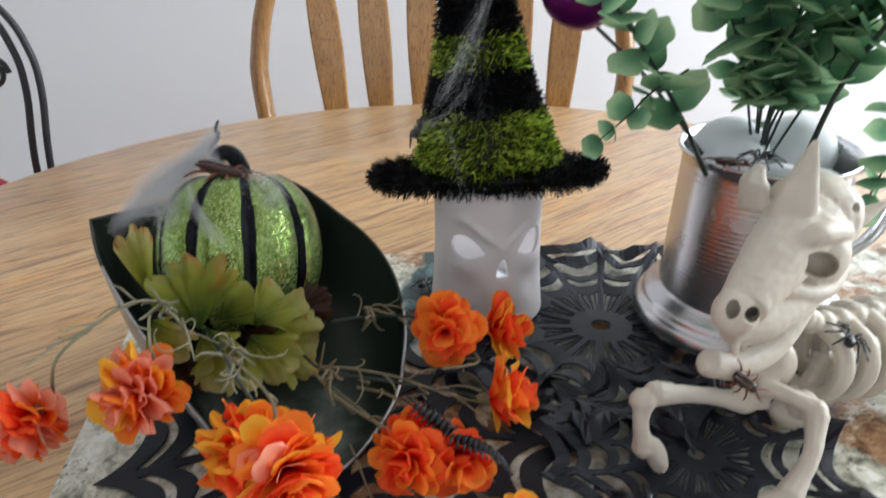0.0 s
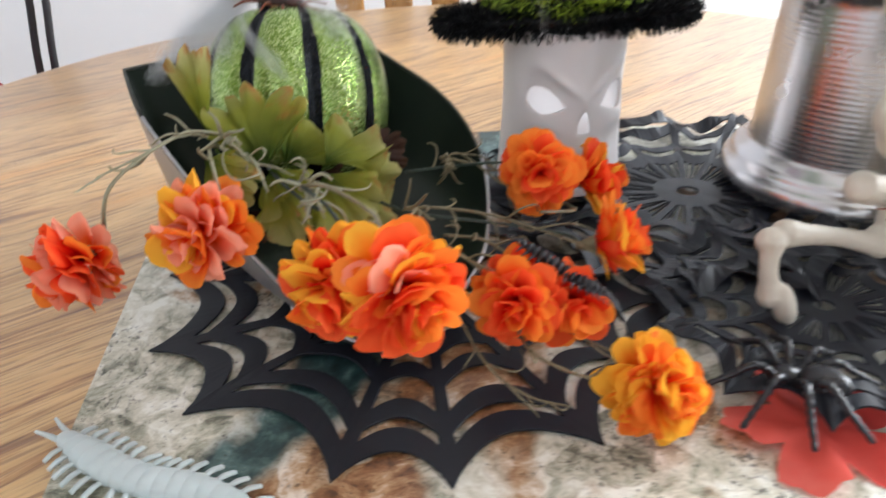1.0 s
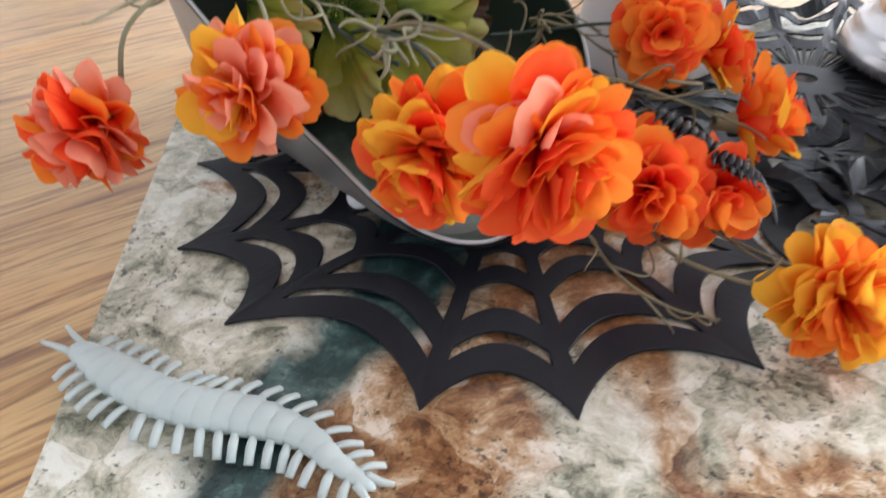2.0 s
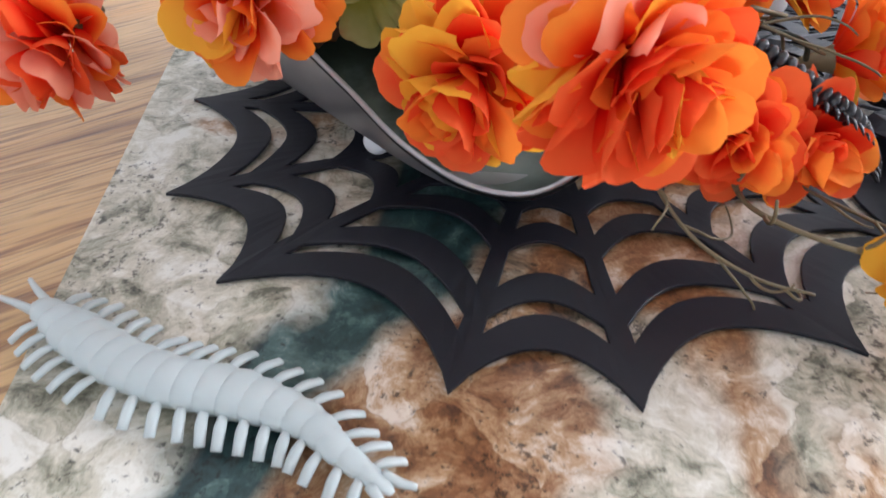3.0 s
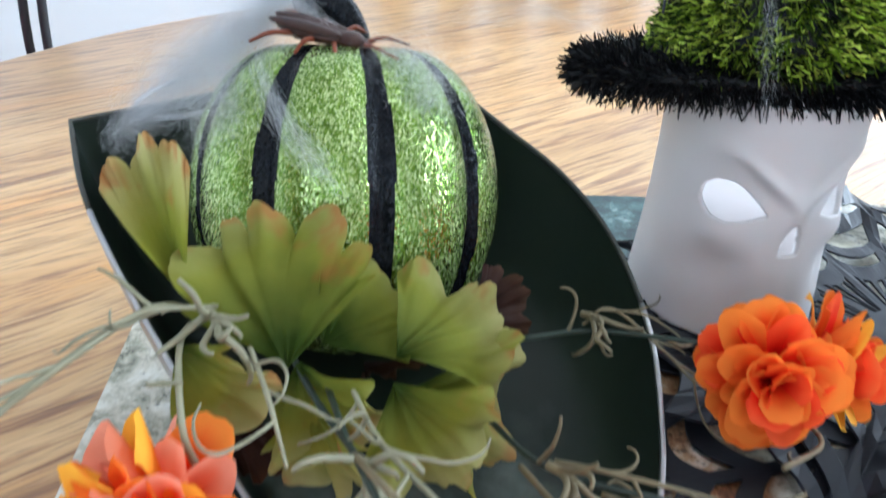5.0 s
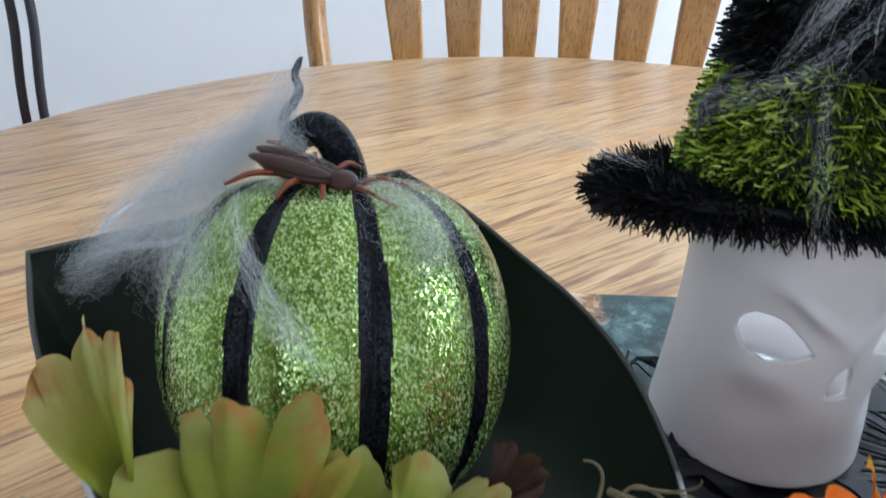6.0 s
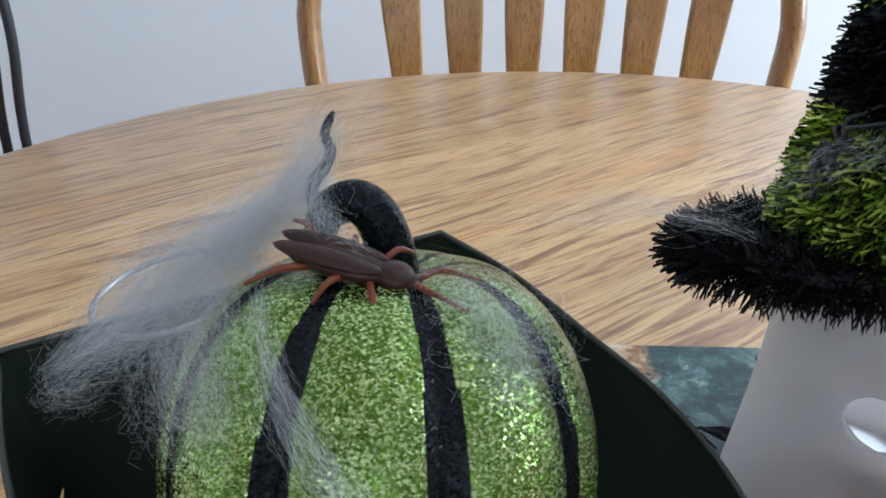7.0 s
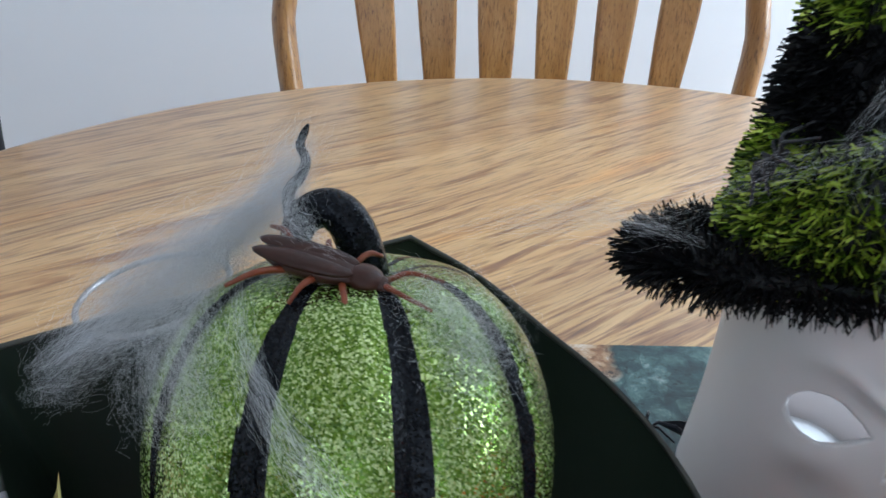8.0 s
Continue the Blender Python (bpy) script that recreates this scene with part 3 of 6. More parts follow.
# ---- place mat and black web doilies ----
MAT_Z = TOP + 0.0012
bm = bmesh.new()
vs = [bm.verts.new((x, y, MAT_Z)) for x, y in ((-0.171, 0.10), (0.385, 0.112), (0.380, 0.540), (-0.219, 0.520))]
bm.faces.new(vs)
tagged(slab("place_mat", bm, STONE, 0.001), "stone-patterned place mat in cream, sage, rust and teal", "place mat")


def doily(cx, cy, z, R, tips, label, turn=0.0, group="web doilies on the mat", curl=0.0, fat=False, hub=False):
    """A cut felt spider web: spokes to pointed tips, scalloped bands between them, slots round the hub."""
    bm = bmesh.new()
    edges = [0.05, 0.17, 0.385, 0.466, 0.557, 0.608, 0.767, 0.83, 0.909, 1.0]
    if fat:
        edges = [0.05, 0.16, 0.375, 0.475, 0.55, 0.630, 0.75, 0.845, 0.893, 1.0]
    solid = [1, 0, 1, 0, 1, 0, 1, 0, 1]
    n = len(tips)
    for i in range(n):
        a0, a1 = radians(tips[i] + turn), radians(tips[(i + 1) % n] + turn + (360 if i == n - 1 else 0))
        gap = math.degrees(a1 - a0)
        grid = []
        for e in edges:
            sag = 0.055 + 0.0042 * gap if e > 0.2 else 0.0
            row = []
            for j in range(13):
                r0 = max(e * R, 0.004)
                hw = min(0.24, (0.0024 + 0.0012 * e ** 3) / (r0 * (a1 - a0)))
                if j == 0: u = 0.0
                elif j == 12: u = 1.0
                else: u = hw + (1 - 2 * hw) * (j - 1) / 10
                s = 4 * u * (1 - u)
                s = s ** 0.8
                rr = R * e * (1 - (sag if e > 0.2 else 0) * s)
                a = a0 + (a1 - a0) * u
                row.append(bm.verts.new((cx + rr * math.cos(a), cy + rr * math.sin(a), 0)))
            grid.append(row)
        for k in range(len(edges) - 1):
            for j in range(12):
                if solid[k] or j in (0, 11) or (hub and k == 1 and j in (2, 5, 6, 9)):
                    bm.faces.new((grid[k][j], grid[k + 1][j], grid[k + 1][j + 1], grid[k][j + 1]))
    bmesh.ops.remove_doubles(bm, verts=bm.verts, dist=0.00005)
    for v in bm.verts:
        dx, dy = v.co.x - cx, v.co.y - cy
        far = min(1, math.hypot(dx, dy) / R) ** 2
        v.co.z = z + far * curl * max(0.0, 0.45 + noise.noise(Vector((v.co.x * 34, v.co.y * 34, 3))) + 0.5 * noise.noise(Vector((v.co.x * 85, v.co.y * 85, 8)))) + 0.0011 * noise.noise(Vector((v.co.x * 35, v.co.y * 35, z * 90))) + 0.0011
    for f in bm.faces:
        if f.normal.z < 0:
            f.normal_flip()
    return tagged(slab("web_doily", bm, FELT, 0.0012, bevel=0.0002), label, "doily", group)


doily(-0.05, 0.325, MAT_Z + 0.0012, 0.131, [175, 203, 224, 256, 275, 301, 326, 350, 375, 400, 430, 455, 480, 508], "black felt spider web doily lying flat on the mat", fat=True)
doily(0.104, 0.412, MAT_Z + 0.0042, 0.124, [8, 34, 58, 80, 106, 130, 156, 182, 206, 232, 256, 282, 306, 334], "crumpled black felt spider web doily under a tin pitcher", curl=0.016, fat=True, hub=True)
doily(0.130, 0.290, MAT_Z + 0.0072, 0.086, [12, 40, 66, 92, 116, 142, 170, 196, 222, 248, 272, 298, 326], "crumpled black felt spider web doily under a skeleton figure", curl=0.012, fat=True, hub=True)


# ---- the green tin scoop ----
def rim_z(x, y):
    return 0.657 - 0.15 * x + 0.40 * y


ARC = [(-0.103, 0.4430), (-0.082, 0.433), (-0.063, 0.419), (-0.047, 0.407), (-0.034, 0.392), (-0.025, 0.374), (-0.0195, 0.352), (-0.019, 0.330), (-0.0215, 0.308), (-0.030, 0.288), (-0.043, 0.269), (-0.060, 0.256), (-0.078, 0.2555), (-0.096, 0.265), (-0.112, 0.280), (-0.128, 0.295), (-0.148, 0.317), (-0.170, 0.341), (-0.189, 0.365), (-0.202, 0.390)]
RIM = [(-0.202 + 0.099 * k / 14, 0.390 + 0.053 * k / 14) for k in range(14)] + [(p.x, p.y) for p in smooth_path([(x, y, 0) for x, y in ARC], 5)[:-1]]
scoop = thing("tin_scoop", "dark green tin scoop with worn bare rim, holding a pumpkin", "scoop", (0, 0, 0))
CX, CY = -0.10, 0.345


def floor_z(x, y):
    return max(TOP + 0.010, 0.757 + 0.235 * (y - 0.262))


def scoop_ring(f, kind="in"):
    """The rim's outline drawn in by f: for each point its place, the rim's height and the floor's."""
    ring = []
    for x, y in RIM:
        q = Vector((CX + (x - CX) * f, CY + (y - CY) * f, 0))
        ring.append((q, rim_z(x, y), floor_z(q.x, q.y) if kind == "in" else TOP + 0.0125))
    return ring


bm = bmesh.new()
levels_in = [(1.0, 1.0), (0.98, 0.86), (0.955, 0.70), (0.93, 0.56), (0.90, 0.43), (0.865, 0.31), (0.825, 0.20), (0.78, 0.11), (0.73, 0.045), (0.67, 0.01), (0.60, 0.0), (0.40, 0.0), (0.15, 0.0)]
rows = []
for f, h in levels_in:
    rows.append([bm.verts.new((q.x, q.y, low + (top - low) * h)) for q, top, low in scoop_ring(f)])
for a, b in zip(rows, rows[1:]):
    for k in range(len(RIM)):
        bm.faces.new((a[k], b[k], b[(k + 1) % len(RIM)], a[(k + 1) % len(RIM)]))
bm.faces.new(rows[-1][::-1])
bmesh.ops.recalc_face_normals(bm, faces=bm.faces)
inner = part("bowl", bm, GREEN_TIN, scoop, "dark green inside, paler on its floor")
bm = bmesh.new()
rows = []
for f, h in ((1.010, 0.998), (0.990, 0.85), (0.965, 0.69), (0.915, 0.42), (0.84, 0.17), (0.78, 0.06), (0.70, 0.0)):
    rows.append([bm.verts.new((q.x, q.y, low + (top - low) * h - 0.0015)) for q, top, low in scoop_ring(f, kind="out")])
for a, b in zip(rows, rows[1:]):
    for k in range(len(RIM)):
        bm.faces.new((a[k], b[k], b[(k + 1) % len(RIM)], a[(k + 1) % len(RIM)]))
bm.faces.new(rows[-1][::-1])
bmesh.ops.recalc_face_normals(bm, faces=bm.faces)
shell = part("shell", bm, BARE_TIN, scoop, "grey worn outside of tin")
bm = bmesh.new()
loop = [Vector((x, y, rim_z(x, y))) for x, y in RIM]
bare = [k for k, p in enumerate(loop) if p.y < 0.362]
tube(bm, loop[bare[0]:bare[-1] + 1], 0.00088, 8, 1)
part("rolled_rim", bm, BARE_TIN, scoop, "bare silvery rolled rim")
bm = bmesh.new()
tube(bm, loop[bare[-1]:] + loop[:bare[0] + 1], 0.00085, 8, 1)
part("rolled_rim", bm, DULL_TIN, scoop, "dull dark green rolled rim")
# ring handle at the back
bm = bmesh.new()
hc = Vector((-0.172, 0.420, 0.842))
tube(bm, [hc + Vector((0.0205 * math.cos(a) , 0.0205 * math.sin(a), 0.003 * math.cos(a))) for a in [k * math.pi / 8 for k in range(17)]], 0.0009, 8, 4)
part("handle", bm, BARE_TIN, scoop, "thin silver wire ring handle")


# ---- the glitter pumpkin ----
PC = Vector((-0.1125, 0.376, 0.8295))
PR, PH = 0.0462, 0.0470
pumpkin = thing("glitter_pumpkin", "lime green glitter pumpkin with black stripes and stem", "pumpkin", PC)
LOBES = 9


def pump_r(a, t):
    """Radius and height round the pumpkin: t from the bottom (0) to the top (1)."""
    th = math.pi * (t - 0.5)
    c, s = math.cos(th), math.sin(th)
    lobe = abs(math.sin(LOBES / 2 * (a - STRIPE0)))
    lobe = 1 - 0.085 * (1 - lobe) ** 1.7 * (0.35 + 0.65 * c)
    dip = 0.16 * math.exp(-((1 - t) / 0.10) ** 2)
    return PR * (abs(c) ** 0.74) * lobe, PH * (s * (1 - dip * 0.5) - (0.06 if t > 0.93 else 0) * (t - 0.93) / 0.07)


STRIPE0 = radians(-69)
LEANBACK = Matrix.Rotation(radians(-20), 3, 'X')
bm = bmesh.new()
SEG, LV = 540, 72
grid = []
for i in range(LV + 1):
    t = 0.02 + 0.96 * i / LV
    row = []
    for k in range(SEG):
        a = 2 * math.pi * k / SEG
        r, z = pump_r(a, t)
        row.append(bm.verts.new(LEANBACK @ Vector((r * math.cos(a), r * math.sin(a), z))))
    grid.append(row)
for i in range(LV):
    for k in range(SEG):
        f = bm.faces.new((grid[i][k], grid[i][(k + 1) % SEG], grid[i + 1][(k + 1) % SEG], grid[i + 1][k]))
        a = 2 * math.pi * (k + 0.5) / SEG
        u = (a - STRIPE0) / (2 * math.pi / LOBES)
        off = abs(u - round(u)) * 2 * math.pi / LOBES
        wob = 0.014 * noise.noise(Vector((i * 0.12, round(u) * 7.1, 0)))
        t = (i + 0.5) / LV
        f.material_index = 1 if off + wob < 0.082 and t > 0.04 else 0
bm.faces.new(grid[0][::-1]), bm.faces.new(grid[-1])
body = part("body", bm, GLIT_GREEN, pumpkin, "green glitter skin with black glitter stripes")
body.data.materials.append(GLIT_BLACK)
bm = bmesh.new()
S = lambda x, y, z: Vector((x, y, z)) - PC
tube(bm, [S(-0.1105, 0.392, 0.860), S(-0.1115, 0.394, 0.871), S(-0.1150, 0.396, 0.8790), S(-0.1200, 0.397, 0.8815), S(-0.1255, 0.397, 0.878), S(-0.1275, 0.396, 0.871)], [0.0062, 0.0052, 0.0049, 0.0046, 0.0040, 0.0032], 14)
part("stem", bm, GLIT_BLACK, pumpkin, "curled black glittery stem")
bm = bmesh.new()
tube(bm, [S(-0.1265, 0.397, 0.874), S(-0.1288, 0.400, 0.8825), S(-0.1262, 0.4025, 0.8865), S(-0.1252, 0.4045, 0.8895), S(-0.1266, 0.406, 0.8925), S(-0.1255, 0.407, 0.8955), S(-0.1246, 0.407, 0.8972)], [0.0020, 0.0016, 0.0014, 0.0012, 0.0011, 0.0009, 0.0003], 8)
part("tendril", bm, GLIT_BLACK, pumpkin)


# ---- plastic insects ----
def cockroach(at, m, s=1.0, label="shiny brown plastic cockroach"):
    bug = thing("toy_cockroach", label, "toy insect", group="plastic insects")
    bug.matrix_basis = Matrix.Translation(at) @ m @ Matrix.Scale(s, 4)
    bm = bmesh.new()
    ball(bm, (0, 0, 0.0030), (0.013, 0.0052, 0.0030))
    ball(bm, (0.0125, 0, 0.0030), (0.0045, 0.0042, 0.0026))
    ball(bm, (0.0165, 0, 0.0024), (0.0022, 0.0024, 0.0018))
    part("body", bm, BROWN_PLASTIC, bug)
    for sgn in (1, -1):
        bm = bmesh.new()
        tube(bm, [(0.0175, 0.001 * sgn, 0.003), (0.022, 0.004 * sgn, 0.0045), (0.030, 0.0055 * sgn, 0.0035)], [0.0008, 0.0006, 0.0004], 6)
        part("feeler", bm, AMBER_PLASTIC, bug, "amber feeler")
        bm = bmesh.new()
        ball(bm, (-0.002, 0.0022 * sgn, 0.0046), (0.0125, 0.0030, 0.0016))
        part("wing", bm, BROWN_PLASTIC, bug)
        for x, dx in ((0.008, 0.005), (0.002, -0.003), (-0.005, -0.011)):
            bm = bmesh.new()
            tube(bm, [(x, 0.003 * sgn, 0.002), (x + dx * 0.5, 0.0085 * sgn, 0.0032), (x + dx, 0.0125 * sgn, 0.0004)], [0.0010, 0.0008, 0.0005], 6)
            part("leg", bm, AMBER_PLASTIC, bug)
    return bug


cockroach((-0.1195, 0.3765, 0.8770), pose(0, 0, 0, 6, 8, -12), 0.86, "brown plastic cockroach sitting on the pumpkin")


def spider(at, m, s=1.0, label="black plastic spider", legh=0.010):
    bug = thing("toy_spider", label, "toy spider", group="plastic insects")
    bug.matrix_basis = Matrix.Translation(at) @ m @ Matrix.Scale(s, 4)
    bm = bmesh.new()
    ball(bm, (-0.008, 0, 0.0065), (0.0085, 0.0062, 0.0058))
    ball(bm, (0.0035, 0, 0.0055), (0.0052, 0.0042, 0.0036))
    for sgn in (1, -1):
        ball(bm, (0.0085, 0.0015 * sgn, 0.0042), (0.002, 0.0012, 0.0015), u=8, v=6)
    for v in bm.verts:
        v.co *= 1 + 0.07 * noise.noise(v.co * 900)
    part("body", bm, BLACK_PLASTIC, bug)
    for sgn in (1, -1):
        for x, ang in ((0.006, 62), (0.003, 20), (0.0, -22), (-0.002, -62)):
            d = Vector((math.sin(radians(ang)), sgn * math.cos(radians(ang)), 0))
            o = Vector((x, 0.003 * sgn, 0.0055))
            pts = [o, o + d * 0.008 + Vector((0, 0, legh * 0.55)), o + d * 0.016 + Vector((0, 0, legh * 0.1)), o + d * 0.026 + Vector((0, 0, -0.0048))]
            bm = bmesh.new()
            beads = [0.0021 if k % 2 else 0.0014 for k in range(21)]
            tube(bm, pts, [r * (1 - 0.45 * k / 20) for k, r in enumerate(beads)], 7, 10)
            part("leg", bm, BLACK_PLASTIC, bug)
    return bug


spider((0.095, 0.236, 0.757), pose(0, 0, 0, 0, 0, 150), 1.15, "large black beaded plastic spider on a red leaf")
spider((-0.0105, 0.420, 0.886), pose(0, 0, 0, 0, -62, -20), 0.42, "small black plastic spider clinging to the hat")
spider((0.175, 0.385, 0.8795), pose(0, 0, 0, 0, 0, 200), 0.45, "small black plastic spider in the pitcher")
spider((0.202, 0.310, 0.8125), pose(0, 0, 0, 25, 0, 60), 0.45, "small black plastic spider on the skeleton's ribs")
spider((-0.012, 0.468, MAT_Z + 0.002), pose(0, 0, 0, 0, 0, 40), 0.4, "small black plastic spider beside the lantern")


def centipede(pts, mat_, w, n, leg, label, thick=0.55, blunt=0.7, swell=1.3):
    """A jointed body along a path, a pair of legs at each joint."""
    path = smooth_path(pts, 24)
    o = path[0].copy()
    bug = thing("toy_centipede", label, "toy centipede", o, "plastic insects")
    lens = [0]
    for a, b in zip(path, path[1:]):
        lens.append(lens[-1] + (b - a).length)

    def at(s):
        s *= lens[-1]
        for i in range(len(path) - 1):
            if lens[i + 1] >= s:
                k = (s - lens[i]) / max(1e-9, lens[i + 1] - lens[i])
                return path[i].lerp(path[i + 1], k) - o, (path[i + 1] - path[i]).normalized()
        return path[-1] - o, (path[-1] - path[-2]).normalized()

    for i in range(n):
        t = (i + 0.5) / n
        p, d = at(t)
        k = min(1, 0.55 + 3.0 * t, 0.30 + (1 - t) * 1.7)
        s = Vector((0, 0, 1)).cross(d).normalized()
        u = d.cross(s)
        bm = bmesh.new()
        ball(bm, p, (lens[-1] / n * swell, w * k, w * thick * k), Matrix((d, s, u)).transposed().to_4x4(), 14, 8)
        part("segment", bm, mat_, bug)
        for sgn in (1, -1):
            q = p + s * sgn * w * k * 0.75
            l = leg * (0.6 + 0.4 * k)
            e = q + s * sgn * l - d * l * (0.25 if t < 0.3 else -0.15 - 0.3 * t) - u * w * thick * 0.5
            bm = bmesh.new()
            tube(bm, [q, q.lerp(e, 0.5) + u * w * 0.12, e], [w * 0.15, w * 0.20, w * 0.20 * blunt], 7, 3, 0.6)
            part("leg", bm, mat_, bug)
    for (p, d), m in ((at(0.0), -1), (at(1.0), 1)):
        s = Vector((0, 0, 1)).cross(d).normalized()
        for sgn in (1, -1):
            bm = bmesh.new()
            tube(bm, [p + s * sgn * w * 0.25, p + d * m * w * (0.6 if m > 0 else 1.1) + s * sgn * w * 0.4, p + d * m * w * (1.0 if m > 0 else 2.0) + s * sgn * w * 0.6], [w * 0.2, w * 0.15, w * 0.1], 6, 3)
            part("feeler", bm, mat_, bug)
    return bug


cz = MAT_Z + 0.0042
centipede([(-0.1820, 0.2190, cz), (-0.1610, 0.2050, cz), (-0.1460, 0.1980, cz), (-0.1280, 0.1940, cz), (-0.1120, 0.1875, cz), (-0.1030, 0.1795, cz), (-0.0950, 0.1730, cz)], GLOW_PLASTIC, 0.0070, 19, 0.0085, "pale glow-in-the-dark rubber centipede lying on the mat", 0.6, 0.9, 1.4)
centipede([(-0.010, 0.266, 0.809), (0.000, 0.262, 0.803), (0.010, 0.259, 0.797), (0.020, 0.260, 0.790), (0.028, 0.263, 0.781), (0.033, 0.266, 0.771)], BLACK_PLASTIC, 0.0034, 22, 0.0042, "black plastic centipede draped over the marigolds", 0.85, 0.4, 0.62)


# ---- skull lantern ----
LC = Vector((0.030, 0.438, MAT_Z + 0.0085))
LH = 0.852 - LC.z
FACE = radians(-90 + 13)


def lantern_r(a, z):
    """Radius of the lantern's wall: a slightly waisted cylinder with brow, nose and cheek relief."""
    t = z / LH
    r = 0.0350 + 0.0022 * (1 - t) ** 2.2 - 0.0012 * math.sin(math.pi * t)
    s = (a - FACE + math.pi) % (2 * math.pi) - math.pi
    x, h = s * 0.035, z - 0.058
    g = lambda cx, cz, wx, wz: math.exp(-((x - cx) / wx) ** 2 - ((h - cz) / wz) ** 2)
    for sg in (1, -1):
        u, v = (x * sg - 0.0125) * 0.80 + (h - 0.0085) * 0.60, (h - 0.0085) * 0.80 - (x * sg - 0.0125) * 0.60
        r += 0.0030 * math.exp(-(u / 0.0105) ** 2 - (v / 0.0026) ** 2)
        r += 0.0012 * g(sg * 0.024, 0.0165, 0.009, 0.0045)
        r -= 0.0022 * g(sg * 0.0215, 0.0045, 0.012, 0.0085)
        r += 0.0022 * g(sg * 0.024, -0.015, 0.010, 0.007)
        r -= 0.0022 * g(sg * 0.024, -0.030, 0.009, 0.009)
    r += 0.0026 * g(0, -0.002, 0.006, 0.012)
    r += 0.0020 * g(0, -0.030, 0.018, 0.012)
    return r


def in_hole(a, z):
    s = (a - FACE + math.pi) % (2 * math.pi) - math.pi
    x, h = s * 0.035, z - 0.058
    for sg in (1, -1):
        u, v = (x * sg - 0.0225), h + 0.0026
        u, v = u * 0.974 + v * 0.225, v * 0.974 - u * 0.225
        q = (0.0125 + u) / 0.0252
        if 0 < q < 1 and abs(v) < 0.0184 * (q ** 0.95) * (1 - q) ** 0.5:
            return True
    # one nose hole, a drop with a broad foot
    q = (h + 0.0205) / 0.0135
    return 0 < q < 1 and abs(x) < 0.0046 * (1 - q) ** 0.8 * (0.80 + 0.9 * q)


bm = bmesh.new()
SEG, LV = 260, 150
grid = []
for i in range(LV + 1):
    z = LH * i / LV
    grid.append([bm.verts.new((lantern_r(2 * math.pi * k / SEG, z) * math.cos(2 * math.pi * k / SEG), lantern_r(2 * math.pi * k / SEG, z) * math.sin(2 * math.pi * k / SEG), z)) for k in range(SEG)])
for i in range(LV):
    for k in range(SEG):
        if not in_hole(2 * math.pi * (k + 0.5) / SEG, LH * (i + 0.5) / LV):
            bm.faces.new((grid[i][k], grid[i][(k + 1) % SEG], grid[i + 1][(k + 1) % SEG], grid[i + 1][k]))
bm.faces.new(grid[0][::-1])
bmesh.ops.delete(bm, geom=[v for v in bm.verts if not v.link_faces], context="VERTS")
for _ in range(3):
    edge_v = [v for v in bm.verts if v.is_boundary and v.co.z < LH - 0.001]
    moved = {}
    for v in edge_v:
        ns = [e.other_vert(v) for e in v.link_edges if e.is_boundary]
        if len(ns) == 2:
            moved[v] = v.co * 0.5 + (ns[0].co + ns[1].co) * 0.25
    for v, c in moved.items():
        v.co = c
lantern = part("skull_lantern", bm, CERAMIC)
lantern.location = LC
so = lantern.modifiers.new("wall", "SOLIDIFY")
so.thickness, so.offset = 0.0022, -1
tagged(lantern, "frosted white skull-faced candle lantern with cut-out eyes", "lantern")
# a little electric candle, unseen, added inside it to whiten the cut-out eyes
bm = bmesh.new()
lathe(bm, [(0.016, 0.0), (0.017, 0.002), (0.017, 0.014), (0.012, 0.0155), (0.002, 0.0155)], 32)
tea = part("tea_light", bm, WHITE_BALL)
tea.location = LC + Vector((0, 0, 0.0025))
tagged(tea, "unseen small white electric tea light added inside a lantern", "candle")
# lamp added to brighten the eye and nose holes from inside
glow = bpy.data.lights.new("lantern_fill_lamp", "POINT")
glow.energy, glow.shadow_soft_size, glow.color = 0.02, 0.006, (0.95, 0.98, 1.0)
gob = new("lantern_fill_lamp", glow)
gob.location = LC + Vector((0, 0, 0.03))

# ---- tinsel witch hat ----
HT = Matrix.Translation((0.029, 0.432, 0.8535)) @ pose(0, 0, 0, -7, -4.5, 0)
hat = thing("witch_hat", "black and lime striped tinsel witch hat on a lantern", "hat")
hat.matrix_basis = HT
CONE = [(0.0400, 0.004), (0.0372, 0.018), (0.0320, 0.035), (0.0262, 0.055), (0.0212, 0.075), (0.0176, 0.095), (0.0145, 0.120), (0.011, 0.150), (0.006, 0.180), (0.001, 0.202)]
bm = bmesh.new()
lathe(bm, CONE, 40)
cr = part("crown", bm, HAT_BLACK, hat)
cr.scale = (1, 0.72, 1)
bm = bmesh.new()
lathe(bm, [(0.034, 0.006), (0.060, 0.0045), (0.067, 0.0), (0.060, -0.004), (0.0372, -0.005)], 48)
br = part("brim", bm, HAT_BLACK, hat)
br.scale = (1, 0.42, 1)
br.rotation_euler, br.location = (0, radians(2.5), 0), (0, 0, 0.002)
rng = np.random.default_rng(7)


